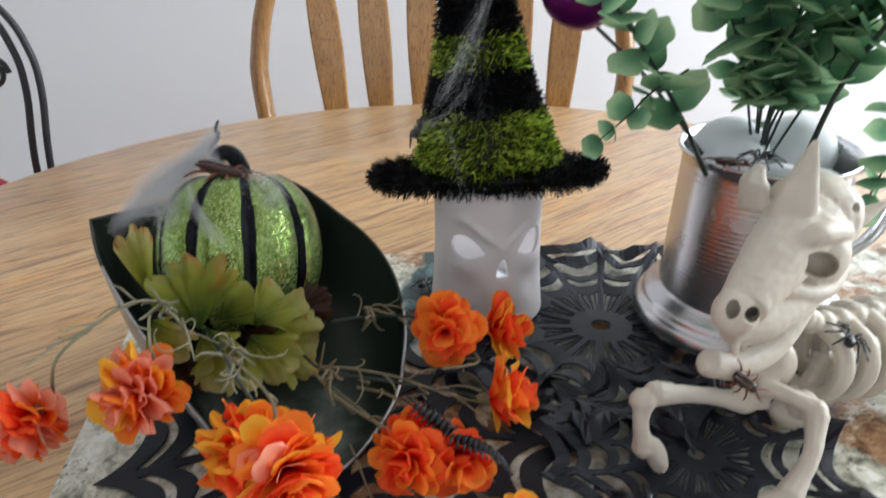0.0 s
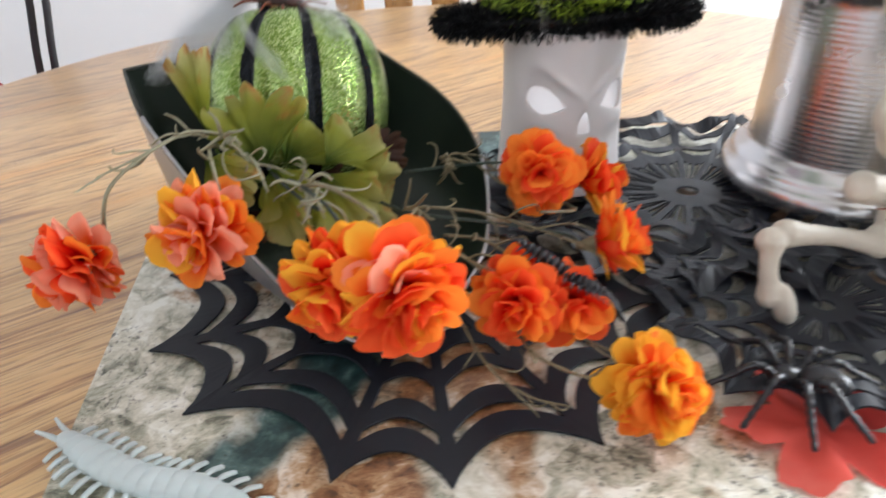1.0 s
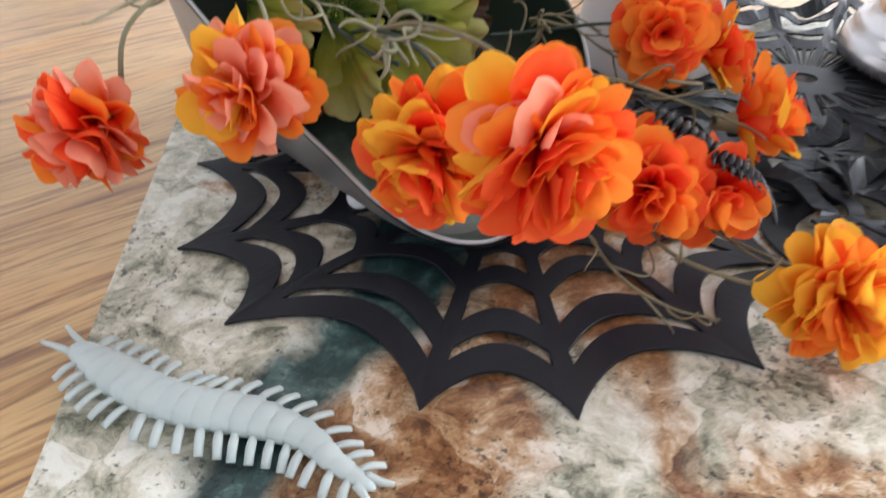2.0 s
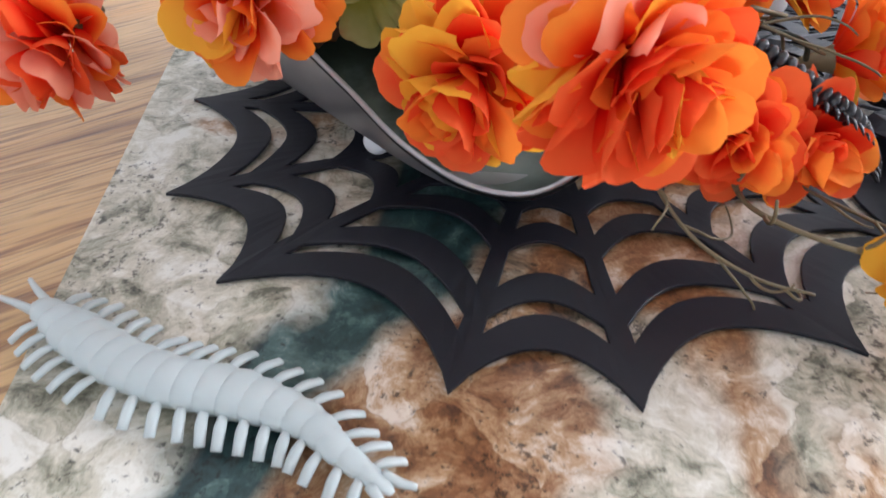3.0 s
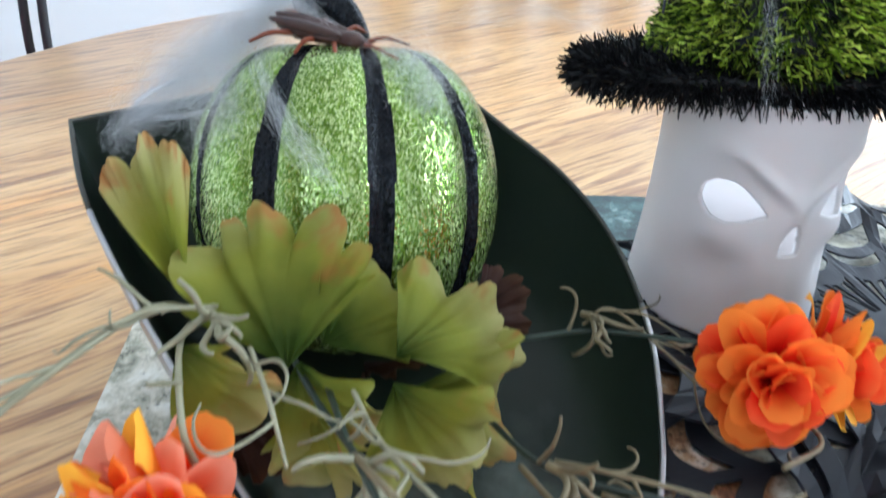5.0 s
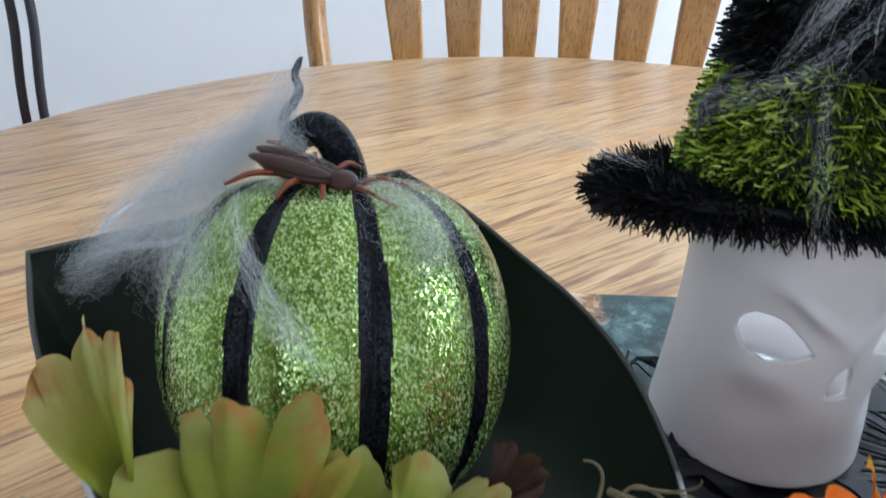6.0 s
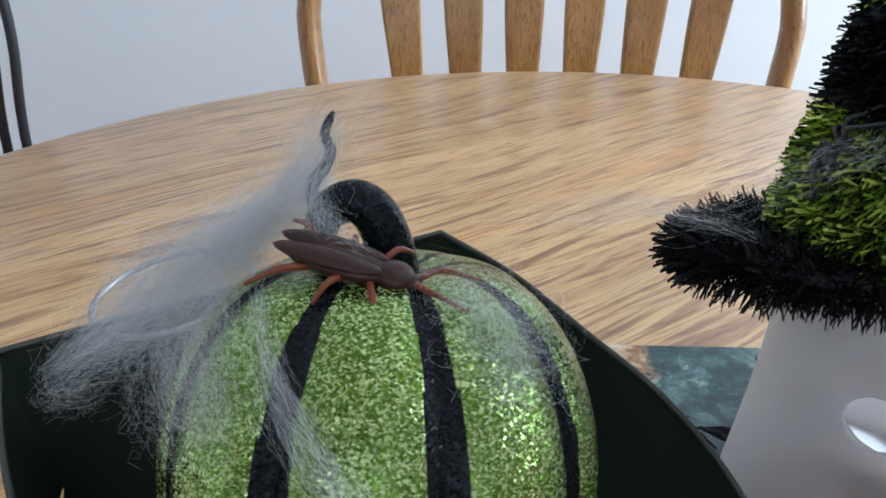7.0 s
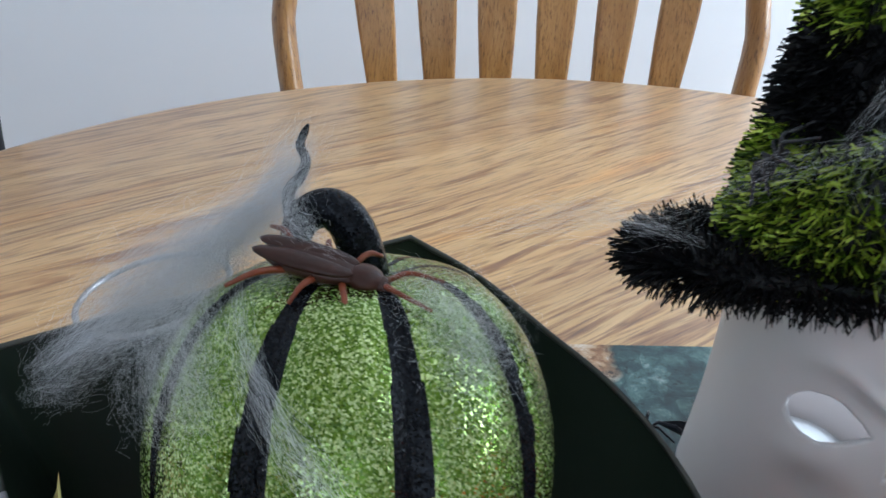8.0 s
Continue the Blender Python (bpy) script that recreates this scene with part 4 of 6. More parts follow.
def blades(name, where, n, length, width, material, parent, down=0.35, label=""):
    """Tinsel: n short strips that stand off a surface; where(u, v) gives a point and its outward way."""
    vs, fs = [], []
    for k in range(n):
        p, d = where(rng.random(), rng.random())
        d = (d + Vector(rng.normal(0, 0.42, 3)) + Vector((0, 0, -down))).normalized()
        s = d.cross(Vector(rng.normal(0, 1, 3))).normalized() * width * (0.7 + 0.6 * rng.random())
        e = p + d * length * (0.55 + 0.75 * rng.random())
        i = len(vs)
        vs += [p - s, p + s, e + s * 0.45 + Vector((0, 0, -0.0006)), e - s * 0.45]
        fs.append((i, i + 1, i + 2, i + 3))
    me = bpy.data.meshes.new(name)
    me.from_pydata(vs, [], fs)
    me.materials.append(material)
    ob = new(name, me)
    ob.parent = parent
    return tagged(ob, label, kind="stuff")


def cone_at(z):
    for (r0, z0), (r1, z1) in zip(CONE, CONE[1:]):
        if z <= z1:
            return r0 + (r1 - r0) * (z - z0) / (z1 - z0)
    return 0.001


def band(z0, z1):
    def where(u, v):
        z = z0 + (z1 - z0) * v + 0.0018 * math.sin(u * 40)
        a, r = 2 * math.pi * u, cone_at(max(z, 0.004))
        return Vector((r * math.cos(a), 0.72 * r * math.sin(a), z)), Vector((math.cos(a), math.sin(a), 0.25))
    return where


def brim_at(u, v):
    a, q = 2 * math.pi * u, 2 * math.pi * v
    r = 0.060 + 0.0085 * math.cos(q) if math.cos(q) > 0 else 0.040 + 0.022 * rng.random()
    return Vector((r * math.cos(a), 0.42 * r * math.sin(a), 0.0045 * math.sin(q))), Vector((math.cos(a) * (0.3 + max(0, math.cos(q))), math.sin(a) * (0.3 + max(0, math.cos(q))), 1.1 * math.sin(q)))


tuft = blades("brim_tinsel", brim_at, 9000, 0.0062, 0.00034, HAT_BLACK, hat, 0.1, "shaggy black tinsel")
tuft.rotation_euler, tuft.location = (0, radians(2.5), 0), (0, 0, 0.002)
for k, (z0, z1, c) in enumerate(((0.006, 0.040, 1), (0.041, 0.066, 0), (0.066, 0.084, 1), (0.084, 0.116, 0), (0.116, 0.132, 1), (0.132, 0.200, 0))):
    n = int(1.7e6 * 2 * math.pi * cone_at((z0 + z1) / 2) * (z1 - z0) * (0.55 if c else 0.5))
    blades("green_tinsel" if c else "black_tinsel", band(z0, z1), n, 0.0068, 0.00036, HAT_GREEN if c else HAT_BLACK, hat, 0.3, "lime green tinsel band" if c else "black tinsel band")


# ---- galvanised pitcher with foam balls and greenery ----
PX, PY = 0.194, 0.421
PZ = MAT_Z + 0.0082
pitcher = thing("tin_pitcher", "silvery ribbed tin pitcher with a stepped base", "pitcher", (PX, PY, PZ))
prof = [(0.060, 0.0), (0.0655, 0.001), (0.0665, 0.004), (0.0655, 0.010), (0.0635, 0.0125), (0.0615, 0.013), (0.0615, 0.0165), (0.0590, 0.0195), (0.0560, 0.0205), (0.0545, 0.023)]
z = 0.024
while z < 0.104:
    q = 0.0520 - 0.0038 * (z - 0.024) / 0.08
    prof += [(q, z), (q + 0.00015, z + 0.0011), (q, z + 0.0022)]
    z += 0.0030
prof += [(0.0482, 0.107), (0.0484, 0.110), (0.0498, 0.1125), (0.0510, 0.1140), (0.0516, 0.1155), (0.0510, 0.1168), (0.0496, 0.1160), (0.0474, 0.112), (0.0466, 0.105), (0.0460, 0.085), (0.0450, 0.0845), (0.02, 0.0845)]
bm = bmesh.new()
lathe(bm, prof, 72)
part("body", bm, PITCHER, pitcher, "ribbed galvanised body with rolled rim")
bm = bmesh.new()
tube(bm, [(0.052, 0.0, 0.100), (0.075, 0.006, 0.104), (0.088, 0.010, 0.085), (0.082, 0.010, 0.055), (0.054, 0.002, 0.036)], [0.005, 0.0048, 0.0045, 0.0045, 0.004], 10, 8, 0.5)
part("handle", bm, PITCHER, pitcher)
for x, y, z, r in ((-0.018, 0.012, 0.108, 0.0235), (0.024, 0.018, 0.106, 0.0245), (0.002, -0.020, 0.0925, 0.021), (-0.026, -0.016, 0.092, 0.016), (0.028, -0.014, 0.092, 0.016)):
    bm = bmesh.new()
    ball(bm, (0, 0, 0), (r, r * 0.96, r * 0.93), None, 28, 18)
    for v in bm.verts:
        v.co *= 1 + 0.02 * noise.noise(v.co * 120 + Vector((x, y, z)) * 50)
    b = part("foam_ball", bm, WHITE_BALL)
    b.location = (PX + x, PY + y, PZ + z)
    tagged(b, "matt white foam ball filling a pitcher", "ball", "white balls in the pitcher")


def disc_leaf(name, w, l, cup, mat_, n=10, rows_=4, lobes=0, ruffle=0.0, seed=0):
    """A leaf or petal from its root at the origin along +y, face up; lobes scallop its edge."""
    bm = bmesh.new()
    g = []
    for i in range(rows_ + 1):
        v = i / rows_
        half = w * max(0.09, 1 - ((v - 0.62) / (0.64 if v < 0.62 else 0.405)) ** 2) ** 0.5
        row = []
        for j in range(n + 1):
            u = 2 * j / n - 1
            edge = 1.0
            if lobes:
                edge = 1 - (0.20 if lobes > 2 else 0.07) * (1 - abs(math.cos(lobes * u * math.pi / 2))) ** 1.5 * v
            y = l * v * (1 - 0.12 * abs(u) ** 2.2 * v) * edge
            x = half * u * (1 + 0.05 * math.sin(9 * v + seed)) 
            z = cup * (u * u * half + 0.55 * v * v * l)
            z += ruffle * v * math.sin((lobes or 3) * u * math.pi + seed + 1.3 * v) + 0.3 * ruffle * math.sin(13 * u + seed * 2) * v
            row.append(bm.verts.new((x, y, z)))
        g.append(row)
    for a, b in zip(g, g[1:]):
        for j in range(n):
            bm.faces.new((a[j], a[j + 1], b[j + 1], b[j]))
    me = bpy.data.meshes.new(name)
    bm.to_mesh(me)
    bm.free()
    me.materials.append(mat_)
    me.shade_smooth()
    return me


def piece(name, me, parent, m):
    ob = new(name, me)
    ob.parent = parent
    ob.matrix_basis = m
    return ob


def aim(at, way, up=(0, 0, 1), roll=0.0, s=1.0):
    """A matrix that lays +y along way with +z near up."""
    y = Vector(way).normalized()
    x = y.cross(Vector(up))
    x = x.normalized() if x.length > 1e-4 else y.orthogonal().normalized()
    return Matrix.Translation(at) @ Matrix((x, y, x.cross(y))).transposed().to_4x4() @ Matrix.Rotation(roll, 4, "Y") @ Matrix.Scale(s, 4)


EUC = [disc_leaf("leaf", 0.0118, 0.0220, k, EUCA, 14, 14, seed=i) for i, k in enumerate((0.15, 0.3, -0.1))]
r2 = random.Random(11)


def branch(path, rad, every, size, start=0.34, label="eucalyptus branch with round green leaves"):
    b = thing("eucalyptus_branch", label, "foliage", path[0], "greenery in the pitcher")
    o = Vector(path[0])
    bm = bmesh.new()
    tube(bm, [Vector(p) - o for p in path], [rad, rad * 0.8, rad * 0.5], 7, 8)
    part("stem", bm, STEM_DARK, b, "dark green plastic stem")
    pts = smooth_path(path, 10)
    run = 0
    for i in range(1, len(pts) - 1):
        run += (pts[i] - pts[i - 1]).length
        if run > every and i > len(pts) * start:
            run = 0
            d = (pts[i + 1] - pts[i - 1]).normalized()
            s = d.orthogonal().normalized()
            a0 = r2.random() * 6.28
            for k in range(2):
                w = Matrix.Rotation(a0 + k * math.pi, 3, d) @ s + d * 0.35
                piece("leaf", EUC[r2.randrange(3)], b, aim(pts[i] - o, w, d + Vector((0, 0, 0.6)), r2.uniform(-0.9, 0.9), size * r2.uniform(0.7, 1.2)))
    d = (pts[-1] - pts[-2]).normalized()
    piece("leaf", EUC[0], b, aim(pts[-1] - o, d, (0.3, -1, 0.4), 0, size))


PB = Vector((PX, PY, PZ + 0.095))
for tip, bend in (((0.160, 0.430, 1.02), (0, 0, 0)), ((0.205, 0.455, 1.03), (0.01, 0, 0)), ((0.120, 0.400, 1.00), (-0.01, 0, 0.01)), ((0.250, 0.420, 1.005), (0.01, 0, 0.01)), ((0.180, 0.380, 1.015), (0, -0.01, 0)), ((0.225, 0.375, 0.995), (0.015, -0.01, 0.01))):
    tip = Vector(tip)
    o = PB + Vector((-0.006 + r2.uniform(-0.004, 0.004), r2.uniform(-0.004, 0.004), 0))
    branch([o, o.lerp(tip, 0.5) * 0.45 + Vector((o.x, o.y, (o.z + tip.z) / 2)) * 0.55 + Vector(bend), tip], 0.0009, 0.009, 1.18, 0.24)
for tip in ((0.138, 0.392, 0.985), (0.172, 0.402, 0.975), (0.196, 0.392, 0.985), (0.240, 0.400, 0.980), (0.262, 0.385, 0.985), (0.150, 0.372, 0.990)):
    tip = Vector(tip)
    o = PB + Vector((-0.006 + r2.uniform(-0.005, 0.005), r2.uniform(-0.005, 0.005), 0))
    branch([o, o.lerp(tip, 0.5) * 0.45 + Vector((o.x, o.y, (o.z + tip.z) / 2)) * 0.55, tip], 0.0008, 0.009, 1.15, 0.36)
# the green sleeve that holds the stems together
bm = bmesh.new()
tube(bm, [(0, 0, 0), (0.0004, 0, 0.012), (0, 0, 0.026)], [0.0046, 0.0040, 0.0034], 12, 5)
sleeve = part("stem_sleeve", bm, STEM_DARK)
sleeve.location = PB + Vector((-0.006, 0, 0.0))
tagged(sleeve, "dark green plastic sleeve round a bunch of stems", "sleeve")
# drooping side branches
branch([(0.150, 0.395, 0.868), (0.128, 0.385, 0.905), (0.101, 0.370, 0.943), (0.075, 0.352, 0.975)], 0.0015, 0.012, 0.95)
branch([(0.128, 0.384, 0.930), (0.108, 0.372, 0.922), (0.095, 0.364, 0.912), (0.081, 0.358, 0.902)], 0.0007, 0.011, 0.55)
branch([(0.203, 0.398, 0.868), (0.205, 0.380, 0.920), (0.212, 0.362, 0.958), (0.222, 0.350, 0.985)], 0.0017, 0.012, 0.95)
branch([(0.236, 0.365, 0.950), (0.234, 0.360, 0.920), (0.228, 0.358, 0.895), (0.222, 0.357, 0.872)], 0.0009, 0.011, 0.9)
branch([(0.215, 0.365, 0.955), (0.232, 0.352, 0.935), (0.246, 0.346, 0.912)], 0.0009, 0.010, 0.9)
# purple ornament on its pick
orn = thing("purple_ornament", "shiny purple ball ornament on a dark pick", "ornament", (0.0765, 0.418, 0.967))
bm = bmesh.new()
ball(bm, (0, 0, 0), (0.0225, 0.0225, 0.0235), None, 32, 20)
part("ball", bm, PURPLE, orn)
bm = bmesh.new()
tube(bm, [(0.005, 0.002, -0.018), (0.040, 0.0, -0.050), (0.075, -0.008, -0.092)], 0.0011, 7, 6)
part("pick", bm, STEM_DARK, orn)


cockroach((0.158, 0.3850, 0.8770), pose(0, 0, 0, 0, 8, 20), 0.75, "brown plastic cockroach on the pitcher rim")

# ---- skeleton dog figure ----
bm = bmesh.new()
T3 = lambda *p: [Vector(q) for q in p]
# head: braincase, brow, wedge of the muzzle, jaws
ball(bm, (0.1735, 0.3180, 0.8790), (0.0205, 0.0225, 0.0200), pose(0, 0, 0, -12, 0, 35), 24, 16)
tube(bm, T3((0.168, 0.309, 0.880), (0.153, 0.294, 0.874), (0.139, 0.280, 0.866), (0.1285, 0.2695, 0.8590)), [0.0178, 0.0160, 0.0128, 0.0104], 20, 8, 0.95)
ball(bm, (0.1255, 0.2680, 0.8570), (0.0106, 0.0092, 0.0106), pose(0, 0, 0, 0, 12, 20), 20, 14)
# upper lip and teeth
tube(bm, T3((0.1240, 0.2690, 0.8475), (0.1400, 0.2735, 0.8480), (0.1590, 0.2850, 0.8520), (0.1750, 0.3000, 0.8560)), [0.0078, 0.0082, 0.0074, 0.0064], 14)
for k in range(9):
    ball(bm, (0.1260 + 0.0045 * k, 0.2625 + 0.0026 * k, 0.8415 + 0.0007 * k), (0.0019, 0.0019, 0.0036), None, 8, 6)
# lower jaw
tube(bm, T3((0.1210, 0.2730, 0.8265), (0.1350, 0.2770, 0.8225), (0.1540, 0.2870, 0.8255), (0.1710, 0.3020, 0.8380), (0.1800, 0.3120, 0.8520)), [0.0060, 0.0064, 0.0060, 0.0060, 0.0058], 14)
ball(bm, (0.1225, 0.2745, 0.8255), (0.0072, 0.0066, 0.0066), None, 14, 10)
# brow and cheek ridges round the eye
tube(bm, T3((0.1500, 0.2840, 0.8790), (0.1620, 0.2860, 0.8840), (0.1760, 0.2950, 0.8810), (0.1840, 0.3050, 0.8730)), [0.0046, 0.0054, 0.0050, 0.0044], 10)
tube(bm, T3((0.1480, 0.2800, 0.8600), (0.1660, 0.2850, 0.8555), (0.1810, 0.2990, 0.8570), (0.1880, 0.3150, 0.8680)), [0.0046, 0.0046, 0.0050, 0.0054], 10)
ball(bm, (0.1700, 0.2985, 0.8680), (0.0150, 0.0135, 0.0165), pose(0, 0, 0, 0, 0, 35), 24, 16)
# ears
tube(bm, T3((0.1545, 0.2975, 0.8800), (0.1550, 0.2965, 0.8950), (0.1570, 0.2985, 0.9080), (0.1590, 0.3000, 0.9215)), [0.0118, 0.0088, 0.0056, 0.0012], 16, 6, 0.55)
tube(bm, T3((0.1480, 0.3220, 0.8800), (0.1475, 0.3250, 0.8920), (0.1500, 0.3260, 0.9000)), [0.0110, 0.0100, 0.0030], 14, 6, 0.5)
tube(bm, T3((0.1860, 0.3200, 0.8700), (0.1960, 0.3190, 0.8760), (0.2070, 0.3180, 0.8850)), [0.0090, 0.0104, 0.0020], 14, 6, 0.45)
# neck and spine
SP = T3((0.170, 0.315, 0.850), (0.178, 0.318, 0.828), (0.190, 0.322, 0.816), (0.215, 0.333, 0.812), (0.245, 0.346, 0.811), (0.280, 0.360, 0.811), (0.318, 0.374, 0.808))
tube(bm, SP, 0.0050, 10, 8)
sp = smooth_path(SP, 10)
for i in range(3, len(sp), 4):
    ball(bm, sp[i] + Vector((0, 0, 0.001)), (0.0058, 0.0058, 0.0066), None, 10, 8)
# ribs
for k in range(7):
    c = Vector((0.196, 0.3245, 0.8125)).lerp(Vector((0.282, 0.3605, 0.8105)), k / 6)
    d = Vector((0.92, 0.38, 0)).normalized()
    s = Vector((0.38, -0.92, 0)).normalized()
    w, h = 0.0195 + 0.002 * math.sin(k), 0.043 - 0.003 * abs(k - 2)
    for sg in (1, -1):
        tube(bm, [c + Vector((0, 0, 0.001)), c + s * sg * w * 0.75 + Vector((0, 0, -0.005)), c + s * sg * w - d * 0.001 + Vector((0, 0, -h * 0.5)), c + s * sg * w * 0.7 - d * 0.004 + Vector((0, 0, -h * 0.88)), c - d * 0.006 + Vector((0, 0, -h))], [0.0046, 0.0050, 0.0050, 0.0044, 0.0038], 9, 6)
tube(bm, T3((0.182, 0.318, 0.776), (0.215, 0.333, 0.770), (0.272, 0.356, 0.770)), 0.0055, 10)
# shoulders and chest
ball(bm, (0.166, 0.308, 0.800), (0.012, 0.011, 0.018), pose(0, 0, 0, 20, 0, 0), 16, 12)
tube(bm, T3((0.166, 0.310, 0.812), (0.160, 0.304, 0.796), (0.158, 0.300, 0.782)), [0.007, 0.0085, 0.0075], 12)
ball(bm, (0.153, 0.300, 0.786), 0.0078, None, 14, 10)
ball(bm, (0.178, 0.292, 0.788), 0.0078, None, 14, 10)


def bone(pts, r):
    r *= 0.76
    tube(bm, pts, [r * 1.35, r, r * 0.9, r, r * 1.4], 10, 6)
    ball(bm, pts[-1], r * 1.3, None, 12, 8)


# raised fore leg
bone(T3((0.153, 0.298, 0.785), (0.130, 0.296, 0.791), (0.105, 0.291, 0.796)), 0.0062)
ball(bm, (0.0985, 0.288, 0.794), (0.0068, 0.0062, 0.0062), None, 12, 8)
bone(T3((0.0985, 0.287, 0.794), (0.0975, 0.283, 0.784), (0.1000, 0.281, 0.771)), 0.0058)
ball(bm, (0.1065, 0.280, 0.7665), (0.0052, 0.0060, 0.0118), pose(0, 0, 0, 0, -18, 0), 16, 12)
# standing fore leg
bone(T3((0.158, 0.297, 0.796), (0.169, 0.287, 0.797), (0.178, 0.280, 0.794)), 0.0060)
bone(T3((0.178, 0.279, 0.793), (0.173, 0.266, 0.780), (0.162, 0.256, 0.766)), 0.0062)
ball(bm, (0.157, 0.251, 0.7612), (0.0120, 0.0105, 0.0062), None, 16, 10)
# hind legs
for sx, sy in ((0.0, 0.0), (-0.018, 0.040)):
    o = Vector((sx, sy, 0))
    bone([q + o for q in T3((0.318, 0.356, 0.800), (0.302, 0.340, 0.782), (0.292, 0.330, 0.776))], 0.0065)
    bone([q + o for q in T3((0.292, 0.330, 0.776), (0.305, 0.338, 0.768), (0.312, 0.340, 0.766))], 0.006)
    ball(bm, Vector((0.302, 0.330, 0.763)) + o, (0.0135, 0.012, 0.0065), None, 14, 10)
ball(bm, (0.322, 0.376, 0.802), (0.016, 0.022, 0.014), None, 16, 12)
ball(bm, (0.189, 0.316, 0.7635), (0.0135, 0.011, 0.0068), None, 16, 10)
tube(bm, T3((0.189, 0.316, 0.766), (0.196, 0.322, 0.776), (0.205, 0.330, 0.790)), [0.007, 0.005, 0.006], 10)
dog = part("skeleton_figure", bm, BONE)
rm = dog.modifiers.new("cast", "REMESH")
rm.mode, rm.voxel_size, rm.use_smooth_shade = "VOXEL", 0.0008, True
sm = dog.modifiers.new("soft", "SMOOTH")
sm.factor, sm.iterations = 0.5, 3
# eye sockets and nostrils are cut out
bm = bmesh.new()
IN = Vector((0.36, 0.86, -0.36))
tube(bm, [Vector((0.1665, 0.2860, 0.8690)) + IN * k for k in (-0.014, 0.0, 0.013)], [0.0088, 0.0074, 0.0062], 18, 5, 0.80)
tube(bm, [Vector((0.1215, 0.2620, 0.8615)) + IN * k for k in (-0.008, 0.0, 0.008)], [0.0027, 0.0028, 0.0024], 12, 4, 1.5)
tube(bm, [Vector((0.1290, 0.2600, 0.8600)) + IN * k for k in (-0.008, 0.0, 0.010)], [0.0031, 0.0031, 0.0026], 12, 4, 1.2)
ball(bm, (0.1840, 0.3020, 0.8890), (0.0026, 0.0060, 0.0022), None, 10, 8)
ball(bm, (0.1740, 0.2980, 0.8930), (0.0020, 0.0050, 0.0020), None, 10, 8)
bmesh.ops.recalc_face_normals(bm, faces=bm.faces)
cut = part("socket_cutter", bm, BONE)
bm = bmesh.new()
ball(bm, (0.1310, 0.2735, 0.8570), (0.0066, 0.0066, 0.0060), None, 20, 14)
hollow = part("hollow_cutter", bm, BONE)
ho = dog.modifiers.new("hollow", "BOOLEAN")
ho.operation, ho.object, ho.solver = "DIFFERENCE", hollow, "EXACT"
bo = dog.modifiers.new("sockets", "BOOLEAN")
bo.operation, bo.object, bo.solver = "DIFFERENCE", cut, "EXACT"
bpy.context.view_layer.update()
deps = bpy.context.evaluated_depsgraph_get()
made = bpy.data.meshes.new_from_object(dog.evaluated_get(deps))
dog.modifiers.clear()
dog.data = made
bpy.data.objects.remove(cut)
bpy.data.objects.remove(hollow)
ways = [v.normal.copy() for v in made.vertices]
for v, w in zip(made.vertices, ways):
    p = v.co.copy()
    v.co = p + w * (0.00022 * noise.noise(p * 260) + (0.0004 * noise.noise(p * 130 + Vector((3, 1, 7))) if p.z > 0.872 else 0.0))
tagged(dog, "cream plastic dog skeleton figure standing on the mat", "figurine")
cockroach((0.1350, 0.2705, 0.8195), pose(0, 0, 0, 70, 40, 10), 0.55, "small brown plastic cockroach on the skeleton's jaw")


# ---- marigolds on tan vines ----
def curl_path(q, d, ln, rr):
    """A tendril that leaves q along d and winds up towards its tip."""
    ax = Vector((rr.uniform(-1, 1), rr.uniform(-1, 1), rr.uniform(-1, 1))).normalized()
    h = d.normalized()
    pts, turn_ = [q.copy()], rr.uniform(0.08, 0.26)
    p = q.copy()
    for k in range(7):
        p = p + h * ln / 5.5 * (1 - 0.07 * k)
        pts.append(p.copy())
        h = (Matrix.Rotation(turn_ * (1 + 0.42 * k), 3, ax) @ h + Vector((rr.uniform(-0.15, 0.15), rr.uniform(-0.15, 0.15), rr.uniform(-0.15, 0.15)))).normalized()
    return pts


def petal(w, l, cup, curl, mat_, seed):
    """A spoon-shaped cloth petal: narrow root, broad round tip, slightly waved."""
    bm = bmesh.new()
    g = []
    for v in (0, 0.14, 0.28, 0.42, 0.55, 0.67, 0.78, 0.88, 0.95, 1.0):
        k = min(1, v / 0.72)
        half = w * (0.26 + 0.74 * k * k * (3 - 2 * k))
        row = []
        for j in range(11):
            u = math.sin((j / 5 - 1) * math.pi / 2)
            round_off = 0.40 * (1 - math.sqrt(1 - 0.985 * u * u)) * v ** 2.5
            z = cup * u * u * half + curl * v * v * l + 0.035 * l * v * math.sin(2.6 * u + seed * 2.3) + 0.02 * l * v * v * math.sin(6.3 * u + seed)
            dent = 0.035 * l * max(0, v - 0.8) * 5 * math.exp(-(u / 0.22) ** 2) * (seed % 2)
            row.append(bm.verts.new((half * u * (1 + 0.05 * math.sin(seed + 5 * v)), l * v * (1 - round_off) - dent, z)))
        g.append(row)
    for a, b in zip(g, g[1:]):
        for j in range(10):
            bm.faces.new((a[j], a[j + 1], b[j + 1], b[j]))
    me = bpy.data.meshes.new("petal")
    bm.to_mesh(me)
    bm.free()
    me.materials.append(mat_)
    me.shade_smooth()
    return me


def petals_of(mat_):
    return [petal(0.0052 * (1, 1.14, 0.86, 1.05)[s], 0.0172, (0.50, 0.35, 0.65, 0.45)[s], (0.10, -0.22, 0.16, -0.08)[s], mat_, s) for s in range(4)]


